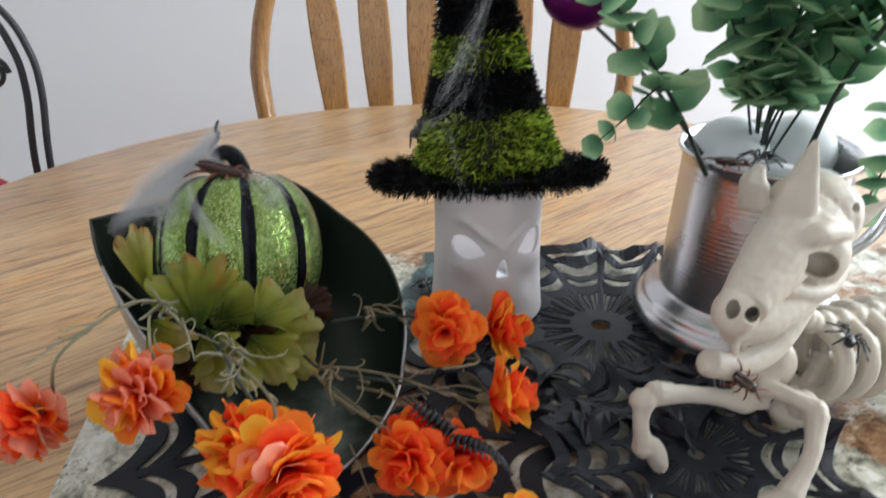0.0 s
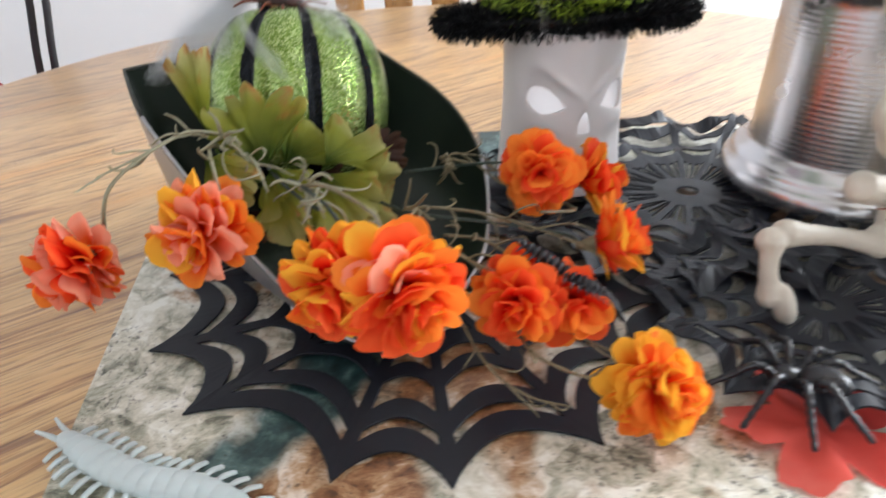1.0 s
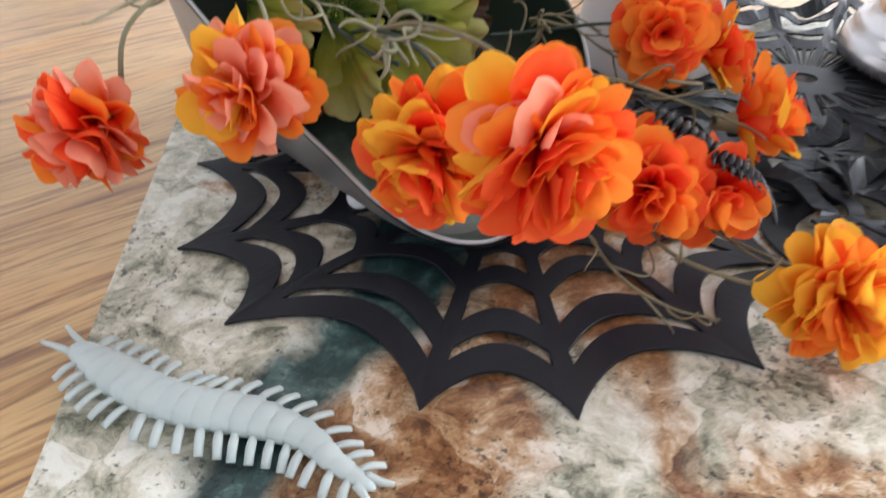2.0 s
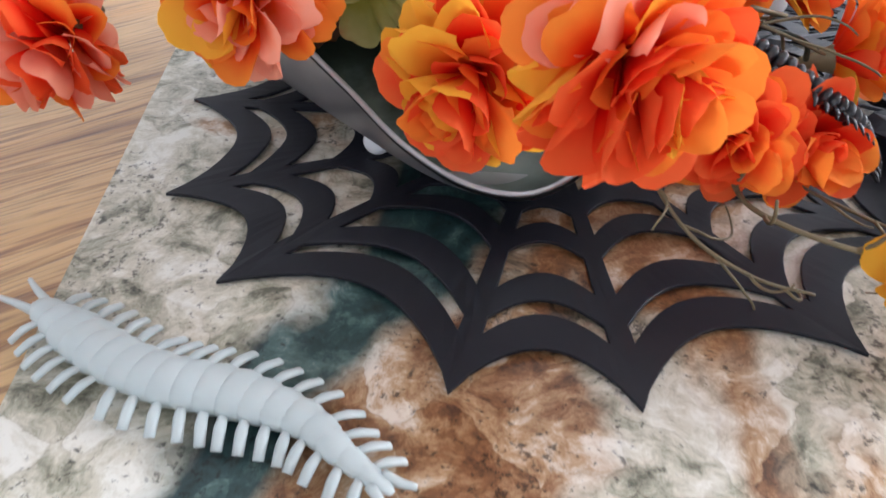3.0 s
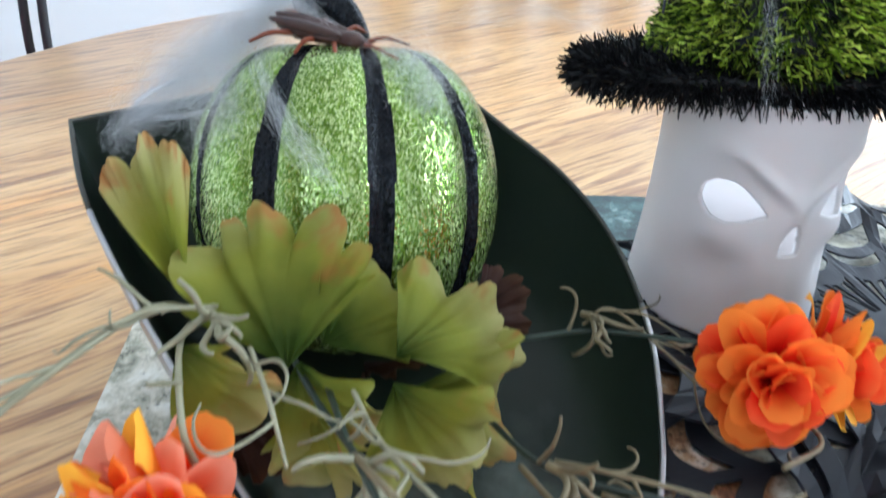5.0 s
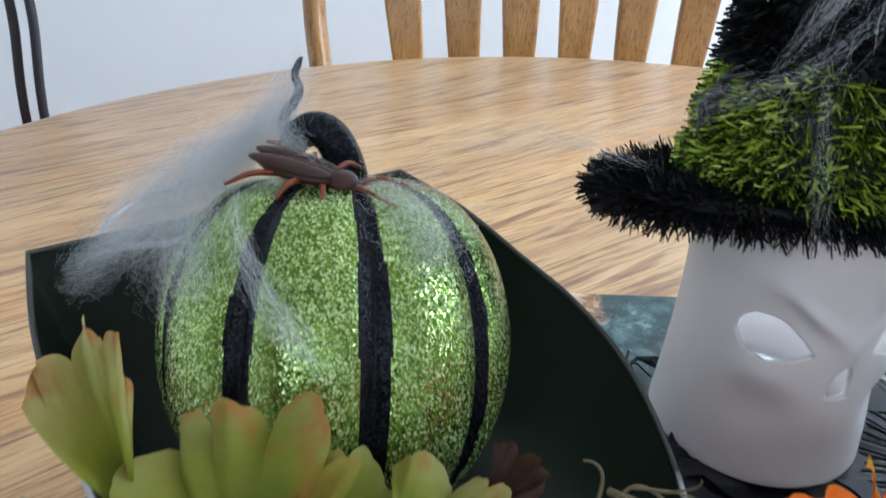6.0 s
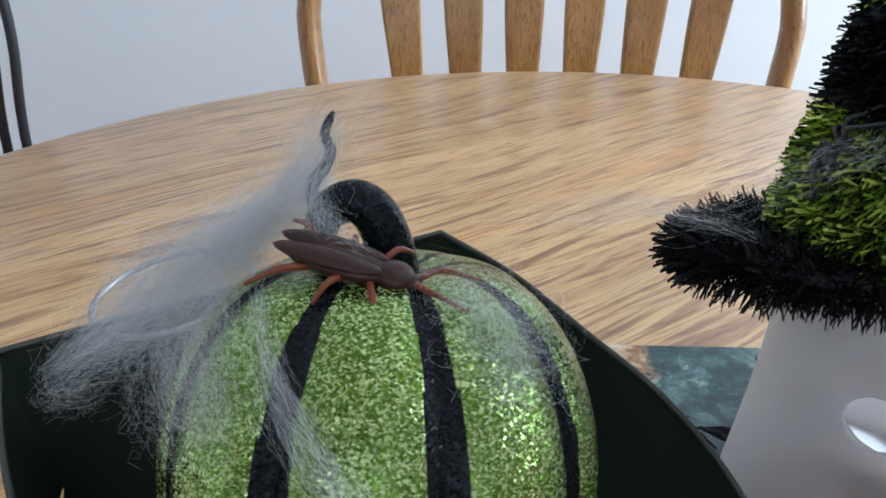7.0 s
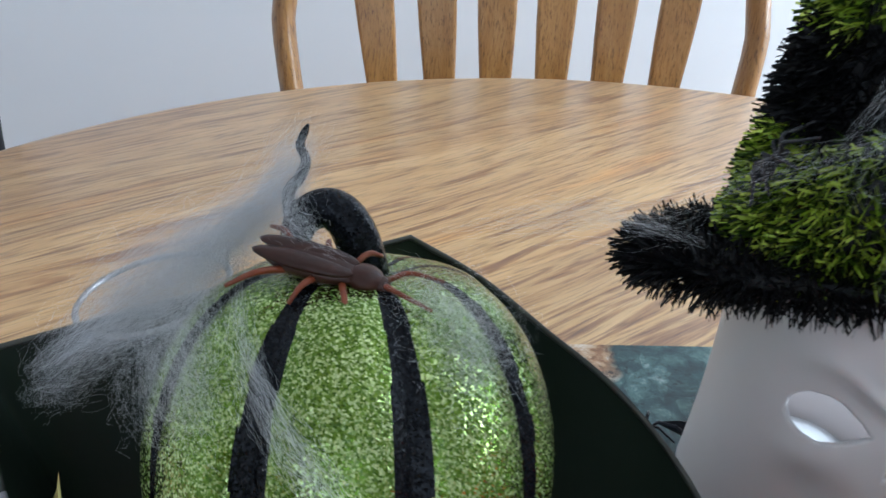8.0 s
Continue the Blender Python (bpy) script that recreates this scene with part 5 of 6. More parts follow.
SETS = {"orange": petals_of(PETAL), "red": petals_of(PETAL_RED), "salmon": petals_of(PETAL_PINK), "gold": petals_of(PETAL_GOLD)}
r3 = random.Random(5)


def marigold(at, way, size, sets, path, label, form="full", vine=TWIG, curls=3, wire=None):
    o = Vector(at)
    pick = thing("marigold", label, "flower", o, "marigolds in the scoop")
    n = Vector(way).normalized()
    ax = n.orthogonal().normalized()
    ay = n.cross(ax)
    base = -n * 0.010 * size
    bm = bmesh.new()
    tube(bm, [base - n * 0.010 * size, base - n * 0.004 * size, base - n * 0.001 * size], [0.0014, 0.0034 * size, 0.0044 * size], 10)
    head = part("calyx", bm, vine, pick, "pale green calyx")
    rings = {
        "full": [(13, 114, 1.00, -0.001), (15, 96, 1.08, 0.0), (15, 79, 1.06, 0.002), (14, 61, 1.00, 0.004), (11, 43, 0.94, 0.006), (7, 22, 0.86, 0.007)],
        "bell": [(13, 102, 1.02, -0.002), (15, 84, 1.12, 0.0), (15, 67, 1.12, 0.002), (14, 51, 1.06, 0.004), (11, 35, 1.00, 0.006), (7, 16, 0.92, 0.007)],
        "cup": [(11, 58, 1.34, -0.003), (10, 42, 1.34, -0.001), (8, 26, 1.24, 0.001)],
    }[form]
    for count, polar, s, lift in rings:
        off = r3.random() * 6.28
        for k in range(count):
            a = off + 2 * math.pi * (k + r3.uniform(-0.22, 0.22)) / count
            p = radians(polar + r3.uniform(-15, 15))
            out = ax * math.cos(a) + ay * math.sin(a)
            w = n * math.cos(p) + out * math.sin(p)
            up = n * math.sin(p) - out * math.cos(p)
            me = SETS[r3.choice(sets)][r3.randrange(4)]
            piece("petal", me, head, aim(base + n * lift * size, w, up, r3.uniform(-0.42, 0.42), s * size * r3.uniform(0.76, 1.12)))
    bm = bmesh.new()
    tube(bm, [Vector(q) - o for q in path] + [base - n * 0.008 * size], [0.0008, 0.0007, 0.0007, 0.0009], 7, 7)
    part("stem", bm, wire or vine, pick, "thin wire stem")
    pts = smooth_path([Vector(q) - o for q in path] + [base], 6)
    for k in range(curls):
        i = max(1, int(len(pts) * (0.25 + 0.6 * (k + r3.random() * 0.5) / max(1, curls))) - 1)
        d = (pts[min(i + 1, len(pts) - 1)] - pts[i - 1]).normalized()
        s = Matrix.Rotation(r3.random() * 6.28, 3, d) @ d.orthogonal().normalized()
        q, w = pts[i], d * 0.6 + s
        ln = r3.uniform(0.010, 0.020)
        bm = bmesh.new()
        tube(bm, curl_path(q, w, ln, r3), [0.00062, 0.00056, 0.0005, 0.00035], 6, 4)
        part("tendril", bm, vine, pick)


HUB = (-0.088, 0.318, 0.815)
OR, RD, SA, GO = "orange", "red", "salmon", "gold"
marigold((-0.181, 0.249, 0.809), (-0.55, -0.72, -0.28), 1.02, [RD, SA, RD, OR, SA], [(-0.128, 0.303, 0.836), (-0.139, 0.300, 0.843), (-0.145, 0.280, 0.848), (-0.162, 0.262, 0.838)], "coral red cloth marigold drooping on a pale vine", "bell", TWIG_PALE, 2)
marigold((-0.1335, 0.254, 0.820), (-0.40, -0.82, -0.02), 1.16, [SA, OR, GO, OR, SA], [(-0.120, 0.310, 0.825), (-0.134, 0.300, 0.838), (-0.126, 0.272, 0.838)], "orange and pink cloth marigold on a pale vine", "full", TWIG_PALE, 2)
marigold((-0.080, 0.227, 0.813), (-0.38, -0.76, -0.28), 1.16, [RD, RD, RD, OR, GO], [(-0.105, 0.300, 0.822), (-0.094, 0.271, 0.833), (-0.080, 0.246, 0.836)], "deep red orange cloth marigold on a dark wire stem", "bell", TWIG_PALE, 2, STEM_DARK)
marigold((-0.050, 0.197, 0.830), (0.42, -0.76, -0.22), 1.12, [OR, RD, OR, SA, GO, RD], [(-0.094, 0.271, 0.833), (-0.080, 0.250, 0.842), (-0.062, 0.226, 0.843)], "bright orange and yellow cloth marigold on a tan vine", "bell", TWIG_PALE, 2, TWIG)
marigold((-0.013, 0.249, 0.790), (-0.22, -0.85, 0.05), 1.05, [RD, OR, RD], [(-0.060, 0.296, 0.804), (-0.045, 0.274, 0.806), (-0.024, 0.262, 0.800)], "red orange cloth marigold beside a black centipede", "full", TWIG, 2)
marigold((0.003, 0.318, 0.814), (-0.12, -0.80, 0.30), 1.06, [OR, OR, RD], [(-0.058, 0.340, 0.806), (-0.038, 0.345, 0.806), (-0.012, 0.335, 0.812)], "full orange cloth marigold in front of a lantern", "full", TWIG, 4, STEM_DARK)
marigold((0.038, 0.348, 0.797), (0.86, -0.30, 0.22), 0.98, [RD, GO, OR], [(0.002, 0.300, 0.804), (0.020, 0.318, 0.795), (0.018, 0.338, 0.790)], "half-open orange cloth marigold on a curling vine", "cup", TWIG, 3)
marigold((0.036, 0.289, 0.795), (0.85, -0.20, 0.20), 1.0, [RD, GO, OR], [(-0.069, 0.310, 0.806), (-0.053, 0.290, 0.810), (-0.020, 0.284, 0.808), (0.010, 0.284, 0.802)], "trumpet-shaped red orange cloth marigold on a tan vine", "cup", TWIG, 4, STEM_DARK)
marigold((0.036, 0.212, 0.778), (0.35, -0.72, 0.22), 1.0, [GO, OR, OR, GO], [(-0.010, 0.262, 0.778), (-0.008, 0.240, 0.776), (0.012, 0.225, 0.775)], "golden orange cloth marigold drooping to the mat", "bell", TWIG, 3)
marigold((0.012, 0.256, 0.784), (0.30, -0.62, 0.10), 0.85, [RD, OR], [(-0.040, 0.296, 0.796), (-0.022, 0.286, 0.798), (-0.004, 0.272, 0.790)], "small red cloth marigold under a black centipede", "cup", TWIG, 3)

# loose vines over the scoop's edge
def vine(pts, rad, label, mat_=TWIG, curls=4, seed=0, reach=(0.014, 0.028)):
    o = Vector(pts[0])
    v = thing("vine", label, "vine", o, "vines in the scoop")
    bm = bmesh.new()
    rad *= 0.46 if mat_ is TWIG else 0.48
    tube(bm, [Vector(p) - o for p in pts], [rad, rad, rad * 0.7], 7, 8)
    part("stem", bm, mat_, v)
    rr = random.Random(seed)
    path = smooth_path([Vector(p) - o for p in pts], 8)
    for k in range(curls):
        i = int(len(path) * (0.2 + 0.75 * k / curls))
        q = path[i]
        d = (path[min(i + 1, len(path) - 1)] - path[i - 1]).normalized()
        ln = rr.uniform(*reach)
        a = Vector((rr.uniform(-1, 1), rr.uniform(-1, 0.4), rr.uniform(-0.6, 0.8))).normalized()
        bm = bmesh.new()
        tube(bm, curl_path(q, d + a, ln, rr), [rad * 0.8, rad * 0.7, rad * 0.6, rad * 0.4], 6, 4)
        part("tendril", bm, mat_, v)


vine([(-0.053, 0.292, 0.811), (-0.042, 0.287, 0.814), (-0.020, 0.283, 0.812), (0.000, 0.280, 0.806), (0.018, 0.282, 0.798)], 0.0013, "tan plastic vine with curled tendrils", TWIG, 6, 1)
vine([(-0.052, 0.285, 0.806), (-0.030, 0.268, 0.800), (0.000, 0.262, 0.776), (0.024, 0.250, 0.768), (0.040, 0.244, 0.764)], 0.0013, "tan plastic vine reaching over the mat", TWIG, 5, 2)
vine([(-0.040, 0.262, 0.790), (-0.025, 0.238, 0.772), (-0.010, 0.226, 0.766), (0.006, 0.224, 0.762)], 0.0012, "tan plastic vine ending on the mat", TWIG, 5, 3)
vine([(-0.128, 0.302, 0.842), (-0.140, 0.290, 0.848), (-0.152, 0.272, 0.846), (-0.166, 0.262, 0.842)], 0.0012, "pale plastic vine with loose tendrils", TWIG_PALE, 4, 4)
vine([(-0.120, 0.296, 0.836), (-0.112, 0.280, 0.838), (-0.106, 0.268, 0.832)], 0.0012, "pale plastic vine with loose tendrils", TWIG_PALE, 3, 5)
vine([(-0.041, 0.346, 0.8075), (-0.032, 0.349, 0.811), (-0.012, 0.338, 0.800), (0.006, 0.336, 0.792)], 0.0011, "tan plastic vine over the scoop's rim", TWIG, 6, 6)
vine([(-0.100, 0.300, 0.824), (-0.090, 0.276, 0.832), (-0.076, 0.256, 0.838)], 0.0014, "knotted pale plastic vine", TWIG_PALE, 4, 7)

# knots of short curled tendrils where the stems branch
for at, mat_, n, seed in (((-0.0945, 0.2725, 0.8310), TWIG_PALE, 8, 21), ((-0.1300, 0.3000, 0.8420), TWIG_PALE, 7, 22), ((-0.0410, 0.3490, 0.8090), TWIG, 6, 23), ((-0.0550, 0.2890, 0.8130), TWIG, 7, 24)):
    k = Vector(at)
    vine([k, k + Vector((0.003, -0.003, 0.001)), k + Vector((0.006, -0.008, -0.001))], 0.0024, "knot of short curled plastic tendrils", mat_, n, seed, (0.008, 0.017))

# ---- olive cloth leaves ----
spray = thing("leaf_spray", "olive green cloth leaves tucked before the pumpkin", "foliage", HUB)
H0 = Vector(HUB)


def fan_leaf(l, spread, fold, seed, frill=0.05, mat_=None, count=5.4, notch=0.17):
    """A pleated cloth leaf: a fan of rounded lobes from its root at the origin along +y."""
    bm = bmesh.new()
    n, rings_ = 96, 14
    g = []
    for i in range(rings_ + 1):
        v = i / rings_
        row = []
        for j in range(n + 1):
            u = 2 * j / n - 1
            a = u * radians(spread)
            uu = u + 0.10 * math.sin(5 * u + seed * 1.7)
            ph = count * math.pi / 2 * uu
            lob = abs(math.cos(ph)) ** 0.36
            deep = notch + 0.08 * math.sin(7 * u + seed)
            fine = abs(math.sin(2.5 * ph + seed)) ** 0.6
            r = l * (1 - 0.22 * abs(u) ** 2) * (1 - deep * v ** 3 * (1 - lob) - 0.032 * v ** 6 * (1 - fine)) * v
            x, y = r * math.sin(a) * 0.98, r * math.cos(a) * 0.92 + l * 0.12 * v
            z = fold * l * (abs(u) ** 1.4) * v * 0.5 + 0.052 * l * v * (math.cos(2 * ph) * 0.5) - (0.22 + 0.16 * math.sin(3 * u + seed)) * l * v ** 2.2
            z += 0.026 * l * v ** 5 * math.sin(23 * u + 3 * math.sin(4 * u + seed))
            z += frill * l * v ** 4 * math.sin(9 * u + seed * 2.1) + 0.11 * l * noise.noise(Vector((u * 2.2, v * 2.2, seed * 5))) + 0.035 * l * v * v * noise.noise(Vector((u * 8, v * 6, seed)))
            row.append(bm.verts.new((x, y, z)))
        g.append(row)
    for a, b in zip(g, g[1:]):
        for j in range(n):
            bm.faces.new((a[j], a[j + 1], b[j + 1], b[j]))
    bmesh.ops.remove_doubles(bm, verts=bm.verts, dist=0.00002)
    me = bpy.data.meshes.new("leaf")
    bm.to_mesh(me)
    bm.free()
    me.materials.append(mat_ or LEAF)
    me.shade_smooth()
    return me


LM = [fan_leaf(0.036, 58, 0.45, 1, 0.16, None, 5.4, 0.36), fan_leaf(0.031, 62, 1.1, 2, 0.22, None, 6.4, 0.16), fan_leaf(0.040, 20, 1.3, 3, 0.20, None, 2.6, 0.20), fan_leaf(0.032, 62, 0.9, 4, 0.26, None, 6.4, 0.14), fan_leaf(0.028, 52, 0.5, 5, 0.06, PLUM)]
for (a, b, up, s, i, rl) in (
    ((-0.1370, 0.3070, 0.8400), (-0.1460, 0.3190, 0.8710), (0.25, -1, 0.3), 0.98, 2, 0.15),
    ((-0.113, 0.298, 0.829), (-0.120, 0.316, 0.860), (0.0, -1, 0.4), 1.10, 0, 0.0),
    ((-0.108, 0.311, 0.825), (-0.092, 0.326, 0.841), (0.2, -1, 0.5), 0.80, 1, 0.2),
    ((-0.090, 0.307, 0.826), (-0.066, 0.326, 0.832), (-0.2, -0.6, 0.9), 0.95, 3, 0.1),
    ((-0.086, 0.307, 0.816), (-0.052, 0.318, 0.803), (0.2, -0.8, 0.6), 1.08, 1, 0.2),
    ((-0.090, 0.300, 0.824), (-0.074, 0.291, 0.805), (-0.3, -1, 0.3), 0.92, 3, -0.3),
    ((-0.109, 0.300, 0.818), (-0.105, 0.288, 0.800), (-0.1, -1, 0.2), 0.75, 0, 0.2),
    ((-0.138, 0.300, 0.832), (-0.114, 0.284, 0.817), (-0.2, -1, 0.5), 0.74, 0, 0.2),
    ((-0.076, 0.330, 0.818), (-0.056, 0.342, 0.819), (0.2, -0.8, 0.5), 0.85, 4, 0.0),
    ((-0.112, 0.303, 0.826), (-0.098, 0.290, 0.806), (0.0, -1, 0.4), 0.80, 3, 0.3),
    ((-0.130, 0.304, 0.806), (-0.120, 0.298, 0.796), (0.0, -1, 0.3), 0.70, 4, 0.0),
    ((-0.098, 0.310, 0.820), (-0.090, 0.318, 0.812), (0.1, -1, 0.3), 0.70, 4, 0.4),
):
    piece("leaf", LM[i], spray, aim(Vector(a) - H0, Vector(b) - Vector(a), up, rl, s * 0.92))
bm = bmesh.new()
tube(bm, [(-0.026, -0.012, 0.010), (-0.018, -0.024, 0.008), (-0.008, -0.036, 0.006), (0.000, -0.048, 0.008)], 0.0008, 8)
part("stem", bm, STEM_DARK, spray, "dark wire stem")

# ---- red maple leaf ----
bm = bmesh.new()
ring = []
for k in range(60):
    a = 2 * math.pi * k / 60
    lob = abs(math.cos(2.5 * a)) ** 0.7
    r = 0.020 + 0.020 * lob + 0.0022 * math.sin(15 * a)
    ring.append((r * math.cos(a), r * math.sin(a)))
c = bm.verts.new((0, 0, 0.003))
prev = [c] * 60
for f in (0.33, 0.66, 1.0):
    cur = [bm.verts.new((x * f, y * f, 0.0035 + 0.0030 * f * math.sin(5 * math.atan2(y, x)) + 0.002 * noise.noise(Vector((x * 60 * f, y * 60 * f, 2))))) for x, y in ring]
    for k in range(60):
        q = (k + 1) % 60
        bm.faces.new((prev[k], cur[k], cur[q]) if prev[k] is c else (prev[k], cur[k], cur[q], prev[q]))
    prev = cur
leaf = part("maple_leaf", bm, MAPLE)
leaf.matrix_basis = pose(0.097, 0.219, MAT_Z, 0, 0, 100) @ Matrix.Scale(0.86, 4)
tagged(leaf, "coral red cloth maple leaf lying on the mat", "leaf")


# ---- pulled cotton cobweb ----
def cobweb(name, bands, label, seed):
    """Very fine white fibres that drift along soft bands: (guide points, how many, width, radius of a fibre)."""
    rr = np.random.default_rng(seed)
    vs, fs = [], []
    m = 13
    for guide, count, wide, rad in bands:
        g = np.array([tuple(p) for p in smooth_path(guide, 12)])
        last = len(g) - 1
        for k in range(count):
            a = rr.random() * 0.68
            t = np.linspace(a, min(rr.uniform(0.72, 1.0), a + rr.uniform(0.2, 0.6)), m)
            c = np.stack([np.interp(t * last, np.arange(last + 1), g[:, q]) for q in range(3)], 1)
            fat = wide * (0.45 + 0.55 * np.sin(math.pi * np.clip(t, 0.0, 1)) + 0.18 * np.sin(9 * t + 2))[:, None]
            f1, f2 = rr.uniform(2, 7, 3), rr.uniform(7, 16, 3)
            drift = rr.normal(0, 1, 3) + 0.75 * np.sin(f1 * t[:, None] * 3 + rr.uniform(0, 6.28, 3)) + 0.30 * np.sin(f2 * t[:, None] * 4 + rr.uniform(0, 6.28, 3))
            p = c + drift * fat
            d = np.gradient(p, axis=0)
            d /= np.linalg.norm(d, axis=1)[:, None] + 1e-9
            s = np.cross(d, (0.31, 0.80, 0.51))
            s *= rad * rr.uniform(0.6, 1.4) / (np.linalg.norm(s, axis=1)[:, None] + 1e-9)
            u = np.cross(d, s)
            i0 = len(vs)
            for q in range(m):
                vs += [tuple(p[q] + s[q]), tuple(p[q] - s[q] * 0.5 + u[q] * 0.87), tuple(p[q] - s[q] * 0.5 - u[q] * 0.87)]
            for q in range(m - 1):
                e = i0 + 3 * q
                fs += [(e, e + 1, e + 4, e + 3), (e + 1, e + 2, e + 5, e + 4), (e + 2, e, e + 3, e + 5)]
    me = bpy.data.meshes.new(name)
    me.from_pydata(vs, [], fs)
    me.materials.append(WEB)
    me.shade_smooth()
    return tagged(new(name, me), label, "cobweb", kind="stuff")


cobweb("cobweb", [
    ([(-0.124, 0.406, 0.897), (-0.134, 0.398, 0.881), (-0.150, 0.391, 0.870), (-0.168, 0.388, 0.856), (-0.190, 0.386, 0.840)], 2200, 0.0039, 0.0000112),
    ([(-0.126, 0.402, 0.890), (-0.140, 0.390, 0.876), (-0.155, 0.384, 0.866)], 700, 0.0034, 0.0000112),
    ([(-0.138, 0.386, 0.877), (-0.144, 0.372, 0.870), (-0.140, 0.356, 0.865), (-0.133, 0.3455, 0.862)], 760, 0.0042, 0.000010),
    ([(-0.134, 0.374, 0.876), (-0.127, 0.3525, 0.871), (-0.1145, 0.3375, 0.862), (-0.104, 0.332, 0.852)], 260, 0.0016, 0.000011),
    ([(-0.160, 0.386, 0.858), (-0.152, 0.368, 0.852), (-0.142, 0.350, 0.848)], 150, 0.0020, 0.000010),
    ([(-0.102, 0.370, 0.878), (-0.090, 0.364, 0.873), (-0.088, 0.352, 0.867)], 560, 0.0040, 0.000010),
    ([(-0.124, 0.405, 0.895), (-0.150, 0.392, 0.870), (-0.187, 0.386, 0.842)], 18, 0.0042, 0.000022),
    ([(-0.124, 0.406, 0.896), (-0.127, 0.398, 0.884), (-0.124, 0.384, 0.882), (-0.112, 0.374, 0.881)], 320, 0.0020, 0.000011),
    ([(-0.150, 0.386, 0.874), (-0.160, 0.378, 0.862), (-0.176, 0.376, 0.848), (-0.188, 0.380, 0.838)], 260, 0.0028, 0.000010),
], "white pulled cotton cobweb over the pumpkin and scoop", 3)
cobweb("cobweb", [
    ([(0.036, 0.402, 0.990), (0.016, 0.404, 0.940), (-0.006, 0.406, 0.895)], 170, 0.0022, 0.000012),
    ([(0.018, 0.398, 0.918), (0.000, 0.402, 0.899), (-0.020, 0.408, 0.888), (-0.050, 0.404, 0.878), (-0.092, 0.398, 0.875)], 90, 0.0022, 0.000010),
    ([(-0.030, 0.404, 0.872), (-0.060, 0.402, 0.880), (-0.094, 0.400, 0.875)], 120, 0.0018, 0.000010),
    ([(0.004, 0.396, 0.900), (0.010, 0.394, 0.872), (0.014, 0.390, 0.846)], 50, 0.0016, 0.000010),
    ([(0.034, 0.402, 0.985), (0.010, 0.402, 0.905), (-0.006, 0.404, 0.885)], 16, 0.0030, 0.000026),
], "thin white cobweb strands on the witch hat", 4)

BEAD = (-0.108, 0.302, MAT_Z + 0.0058)

# ---- oak chair behind the table ----
chair = thing("dining_chair", "oak bow-back dining chair with flat slats", "chair", (-0.006, 1.03, 0))
CY0, LEANB = 0.085, 0.19


def back_pt(x, z):
    """A point of the chair's reclined back, x from its middle, z above the seat."""
    return Vector((x, CY0 + LEANB * (z - 0.47), z))


bm = bmesh.new()
lathe(bm, [(0.19, 0.425), (0.225, 0.43), (0.235, 0.442), (0.232, 0.455), (0.215, 0.462), (0.10, 0.455)], 56, (0, -0.10, 0), Matrix.Diagonal((1, 0.95, 1, 1)))
part("seat", bm, CHAIR, chair)
bm = bmesh.new()
bow = []
for k in range(25):
    a = math.pi * k / 24
    x = -0.285 * math.cos(a) * (1 if abs(math.cos(a)) < 0.999 else 1)
    z = 0.72 + 0.33 * math.sin(a) ** 0.9
    bow.append(back_pt(x, z))
bow = [back_pt(-0.20, 0.455), back_pt(-0.262, 0.58)] + bow + [back_pt(0.262, 0.58), back_pt(0.20, 0.455)]
tube(bm, bow, 0.0205, 12, 3, 0.7)
part("bow", bm, CHAIR, chair, "steam-bent oak bow")
for k in range(6):
    xb, xt = (-0.166, -0.174)[0] + 0.0708 * k, -0.198 + 0.0805 * k
    bm = bmesh.new()
    zt = 0.72 + 0.33 * (1 - (xt / 0.285) ** 2) ** 0.45
    rows = []
    for i in range(17):
        v = i / 16
        z = 0.455 + (zt - 0.455) * v
        x = (xb * 0.86) + (xt - xb * 0.86) * v
        w = 0.0150 + 0.0090 * math.exp(-((z - 0.79) / 0.13) ** 2)
        p = back_pt(x, z)
        rows.append([bm.verts.new(p + Vector(q)) for q in ((-w, -0.006, 0), (w, -0.006, 0), (w, 0.006, 0), (-w, 0.006, 0))])
    for a, b in zip(rows, rows[1:]):
        for j in range(4):
            bm.faces.new((a[j], a[(j + 1) % 4], b[(j + 1) % 4], b[j]))
    bm.faces.new(rows[0][::-1]), bm.faces.new(rows[-1])
    sl = part("slat", bm, CHAIR, chair, smooth=False)
    be = sl.modifiers.new("edge", "BEVEL")
    be.width, be.segments, be.limit_method = 0.004, 2, "ANGLE"
for x, y in ((-0.16, -0.24), (0.16, -0.24), (-0.15, 0.05), (0.15, 0.05)):
    bm = bmesh.new()
    tube(bm, [(x * 0.9, y * 0.9 - 0.0, 0.43), (x * 1.05, y * 1.05, 0.22), (x * 1.2, y * 1.2, 0.0)], [0.016, 0.02, 0.013], 12)
    part("leg", bm, CHAIR, chair)

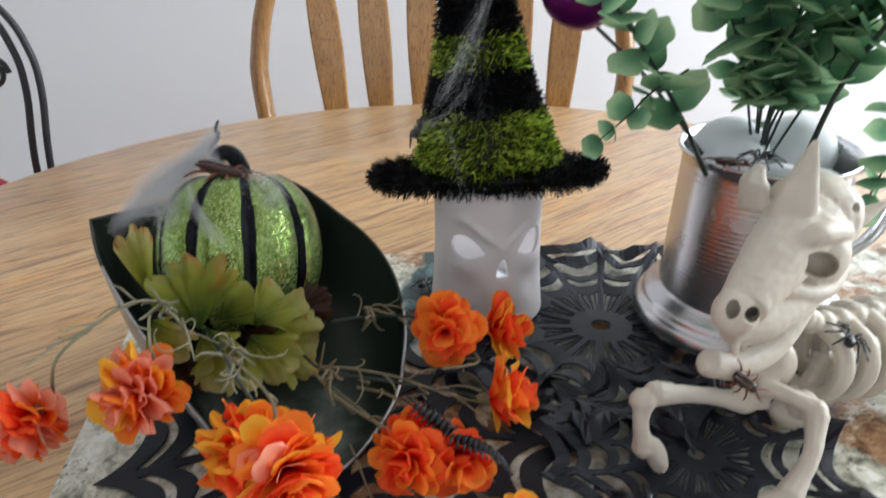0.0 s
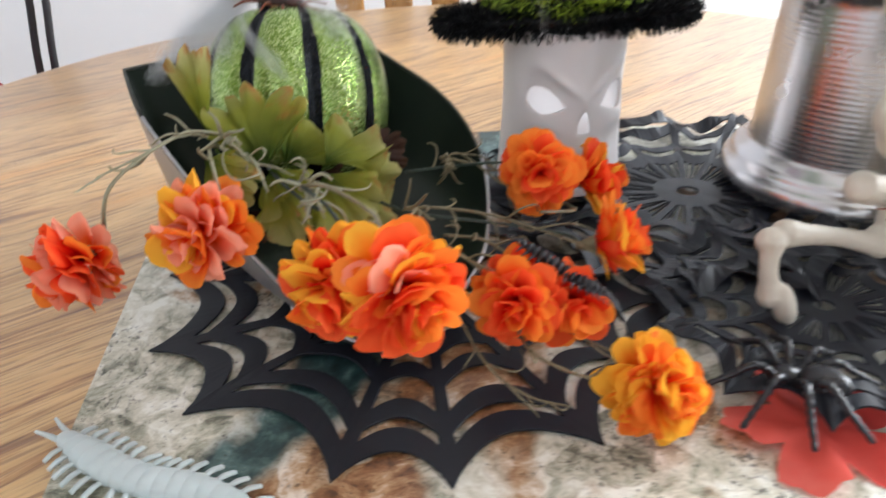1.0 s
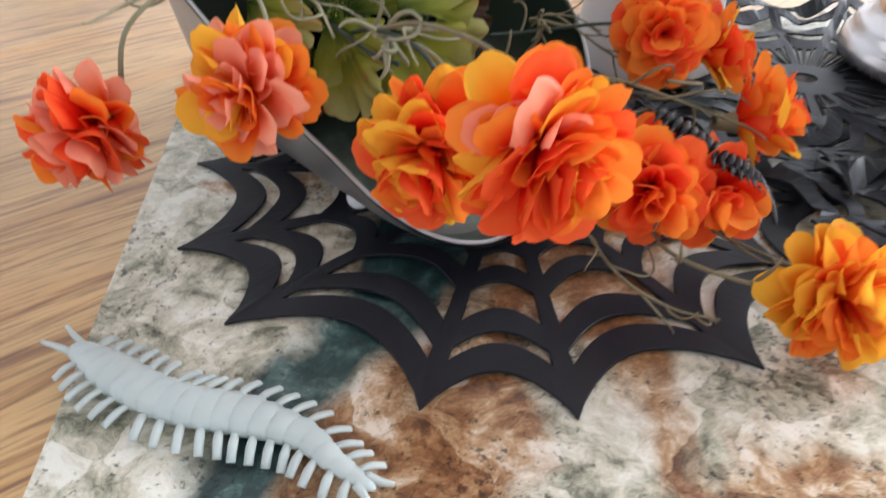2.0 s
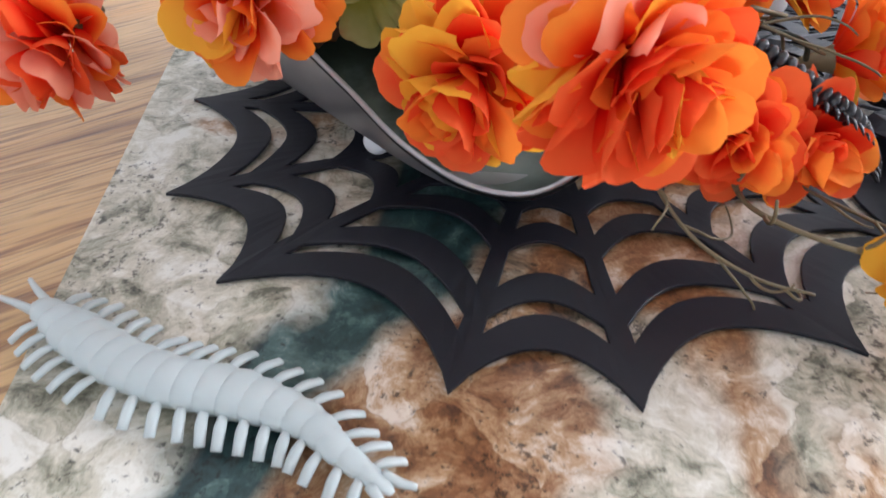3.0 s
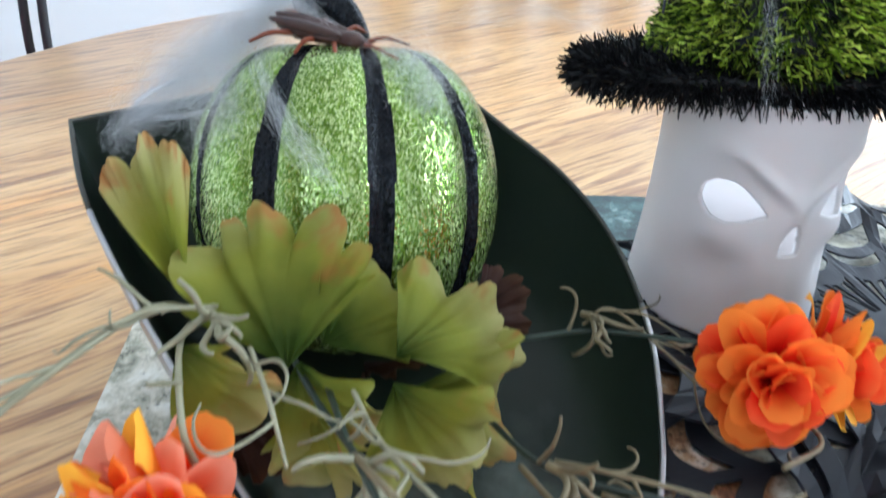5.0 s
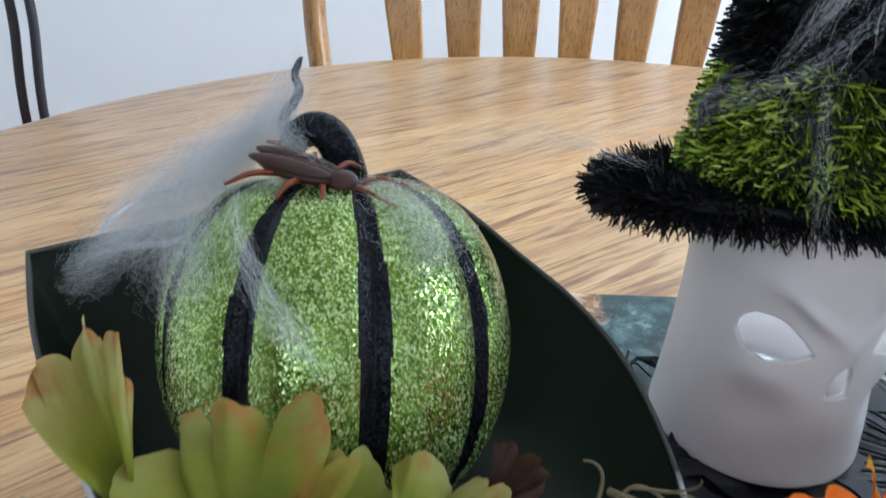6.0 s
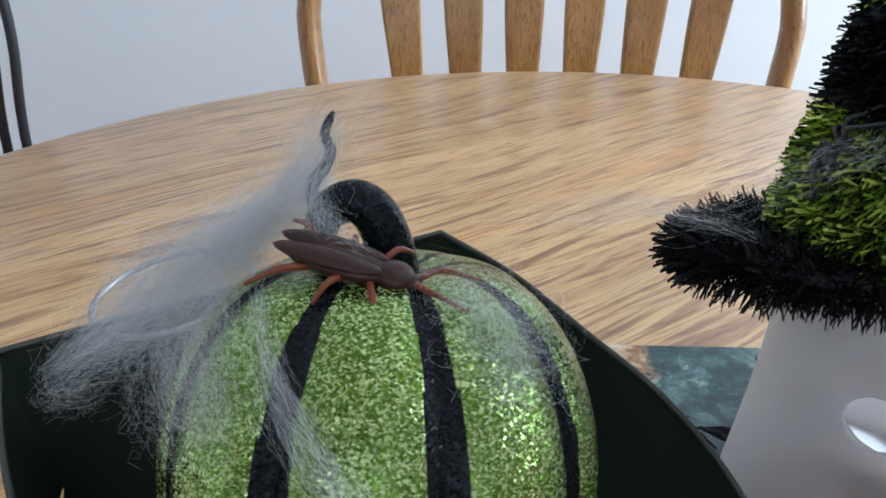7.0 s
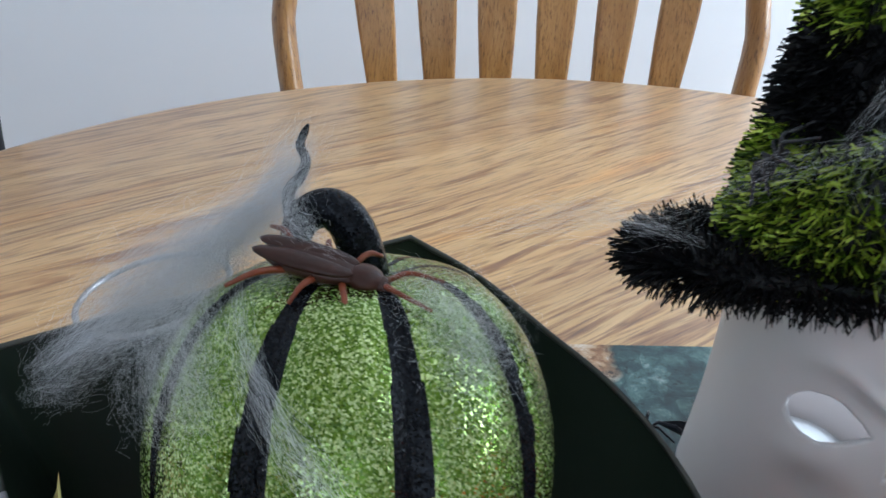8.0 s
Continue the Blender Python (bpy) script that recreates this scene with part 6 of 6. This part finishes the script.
# ---- black iron stand and red cushion beyond the table ----
stand = thing("iron_stand", "black wrought iron stand with paired rods and scrolls", "stand", (-0.52, 0.86, 0))
for x0, x1 in ((0.000, -0.012), (0.018, 0.020)):
    bm = bmesh.new()
    tube(bm, [(x0 + 0.012, 0.0, 0.0), (x0 + 0.016, 0.0, 0.45), (x0 + 0.017, 0.0, 0.68), (x0 + 0.030, 0.0, 0.79), (x0 + 0.027, 0.0, 0.84), (x0 + 0.006, 0.0, 0.885), (x0 - 0.05, 0.0, 0.93), (x0 - 0.14, 0, 0.95)], 0.0042, 8, 6)
    part("rod", bm, IRON, stand)
bm = bmesh.new()
tube(bm, [(-0.004 + 0.020 * math.cos(a) * (1 - a / 16), 0.0, 0.813 + 0.020 * math.sin(a) * (1 - a / 16)) for a in [k * 0.6 for k in range(18)]], 0.0032, 8, 4)
part("scroll", bm, IRON, stand)
for x in (-0.30, -0.28):
    bm = bmesh.new()
    tube(bm, [(x, 0, 0), (x, 0, 0.5), (x + 0.01, 0, 0.80), (x + 0.06, 0, 0.92), (-0.14, 0, 0.955)], 0.0042, 8, 6)
    part("rod", bm, IRON, stand)
for z in (0.25, 0.55):
    bm = bmesh.new()
    tube(bm, [(-0.30, 0, z), (-0.14, 0, z), (0.015, 0, z)], 0.004, 8, 2)
    part("rail", bm, IRON, stand)

seat = thing("red_chair", "chair with a dark red cushion beyond the table", "chair", (-0.62, 0.66, 0))
bm = bmesh.new()
box(bm, (-0.19, -0.19, 0.50), (0.19, 0.19, 0.54), 0.012)
part("seat", bm, CHAIR, seat)
bm = bmesh.new()
ball(bm, (0.02, 0.11, 0.62), (0.16, 0.07, 0.125), None, 28, 18)
for v in bm.verts:
    v.co += v.normal * 0.006 * noise.noise(v.co * 14)
part("cushion", bm, RED_CLOTH, seat, "plump dark red cloth cushion")
for x, y in ((-0.16, -0.16), (0.16, -0.16), (-0.16, 0.16), (0.16, 0.16)):
    bm = bmesh.new()
    tube(bm, [(x, y, 0.505), (x, y, 0.25), (x * 1.06, y * 1.06, 0.0)], [0.017, 0.015, 0.012], 10)
    part("leg", bm, CHAIR, seat)

bm = bmesh.new()
ball(bm, (0, 0, 0), (0.0048, 0.0048, 0.0046), None, 18, 12)
bead = part("bead", bm, WHITE_BALL)
bead.location = BEAD
tagged(bead, "small pale bead under the scoop's edge", "bead")
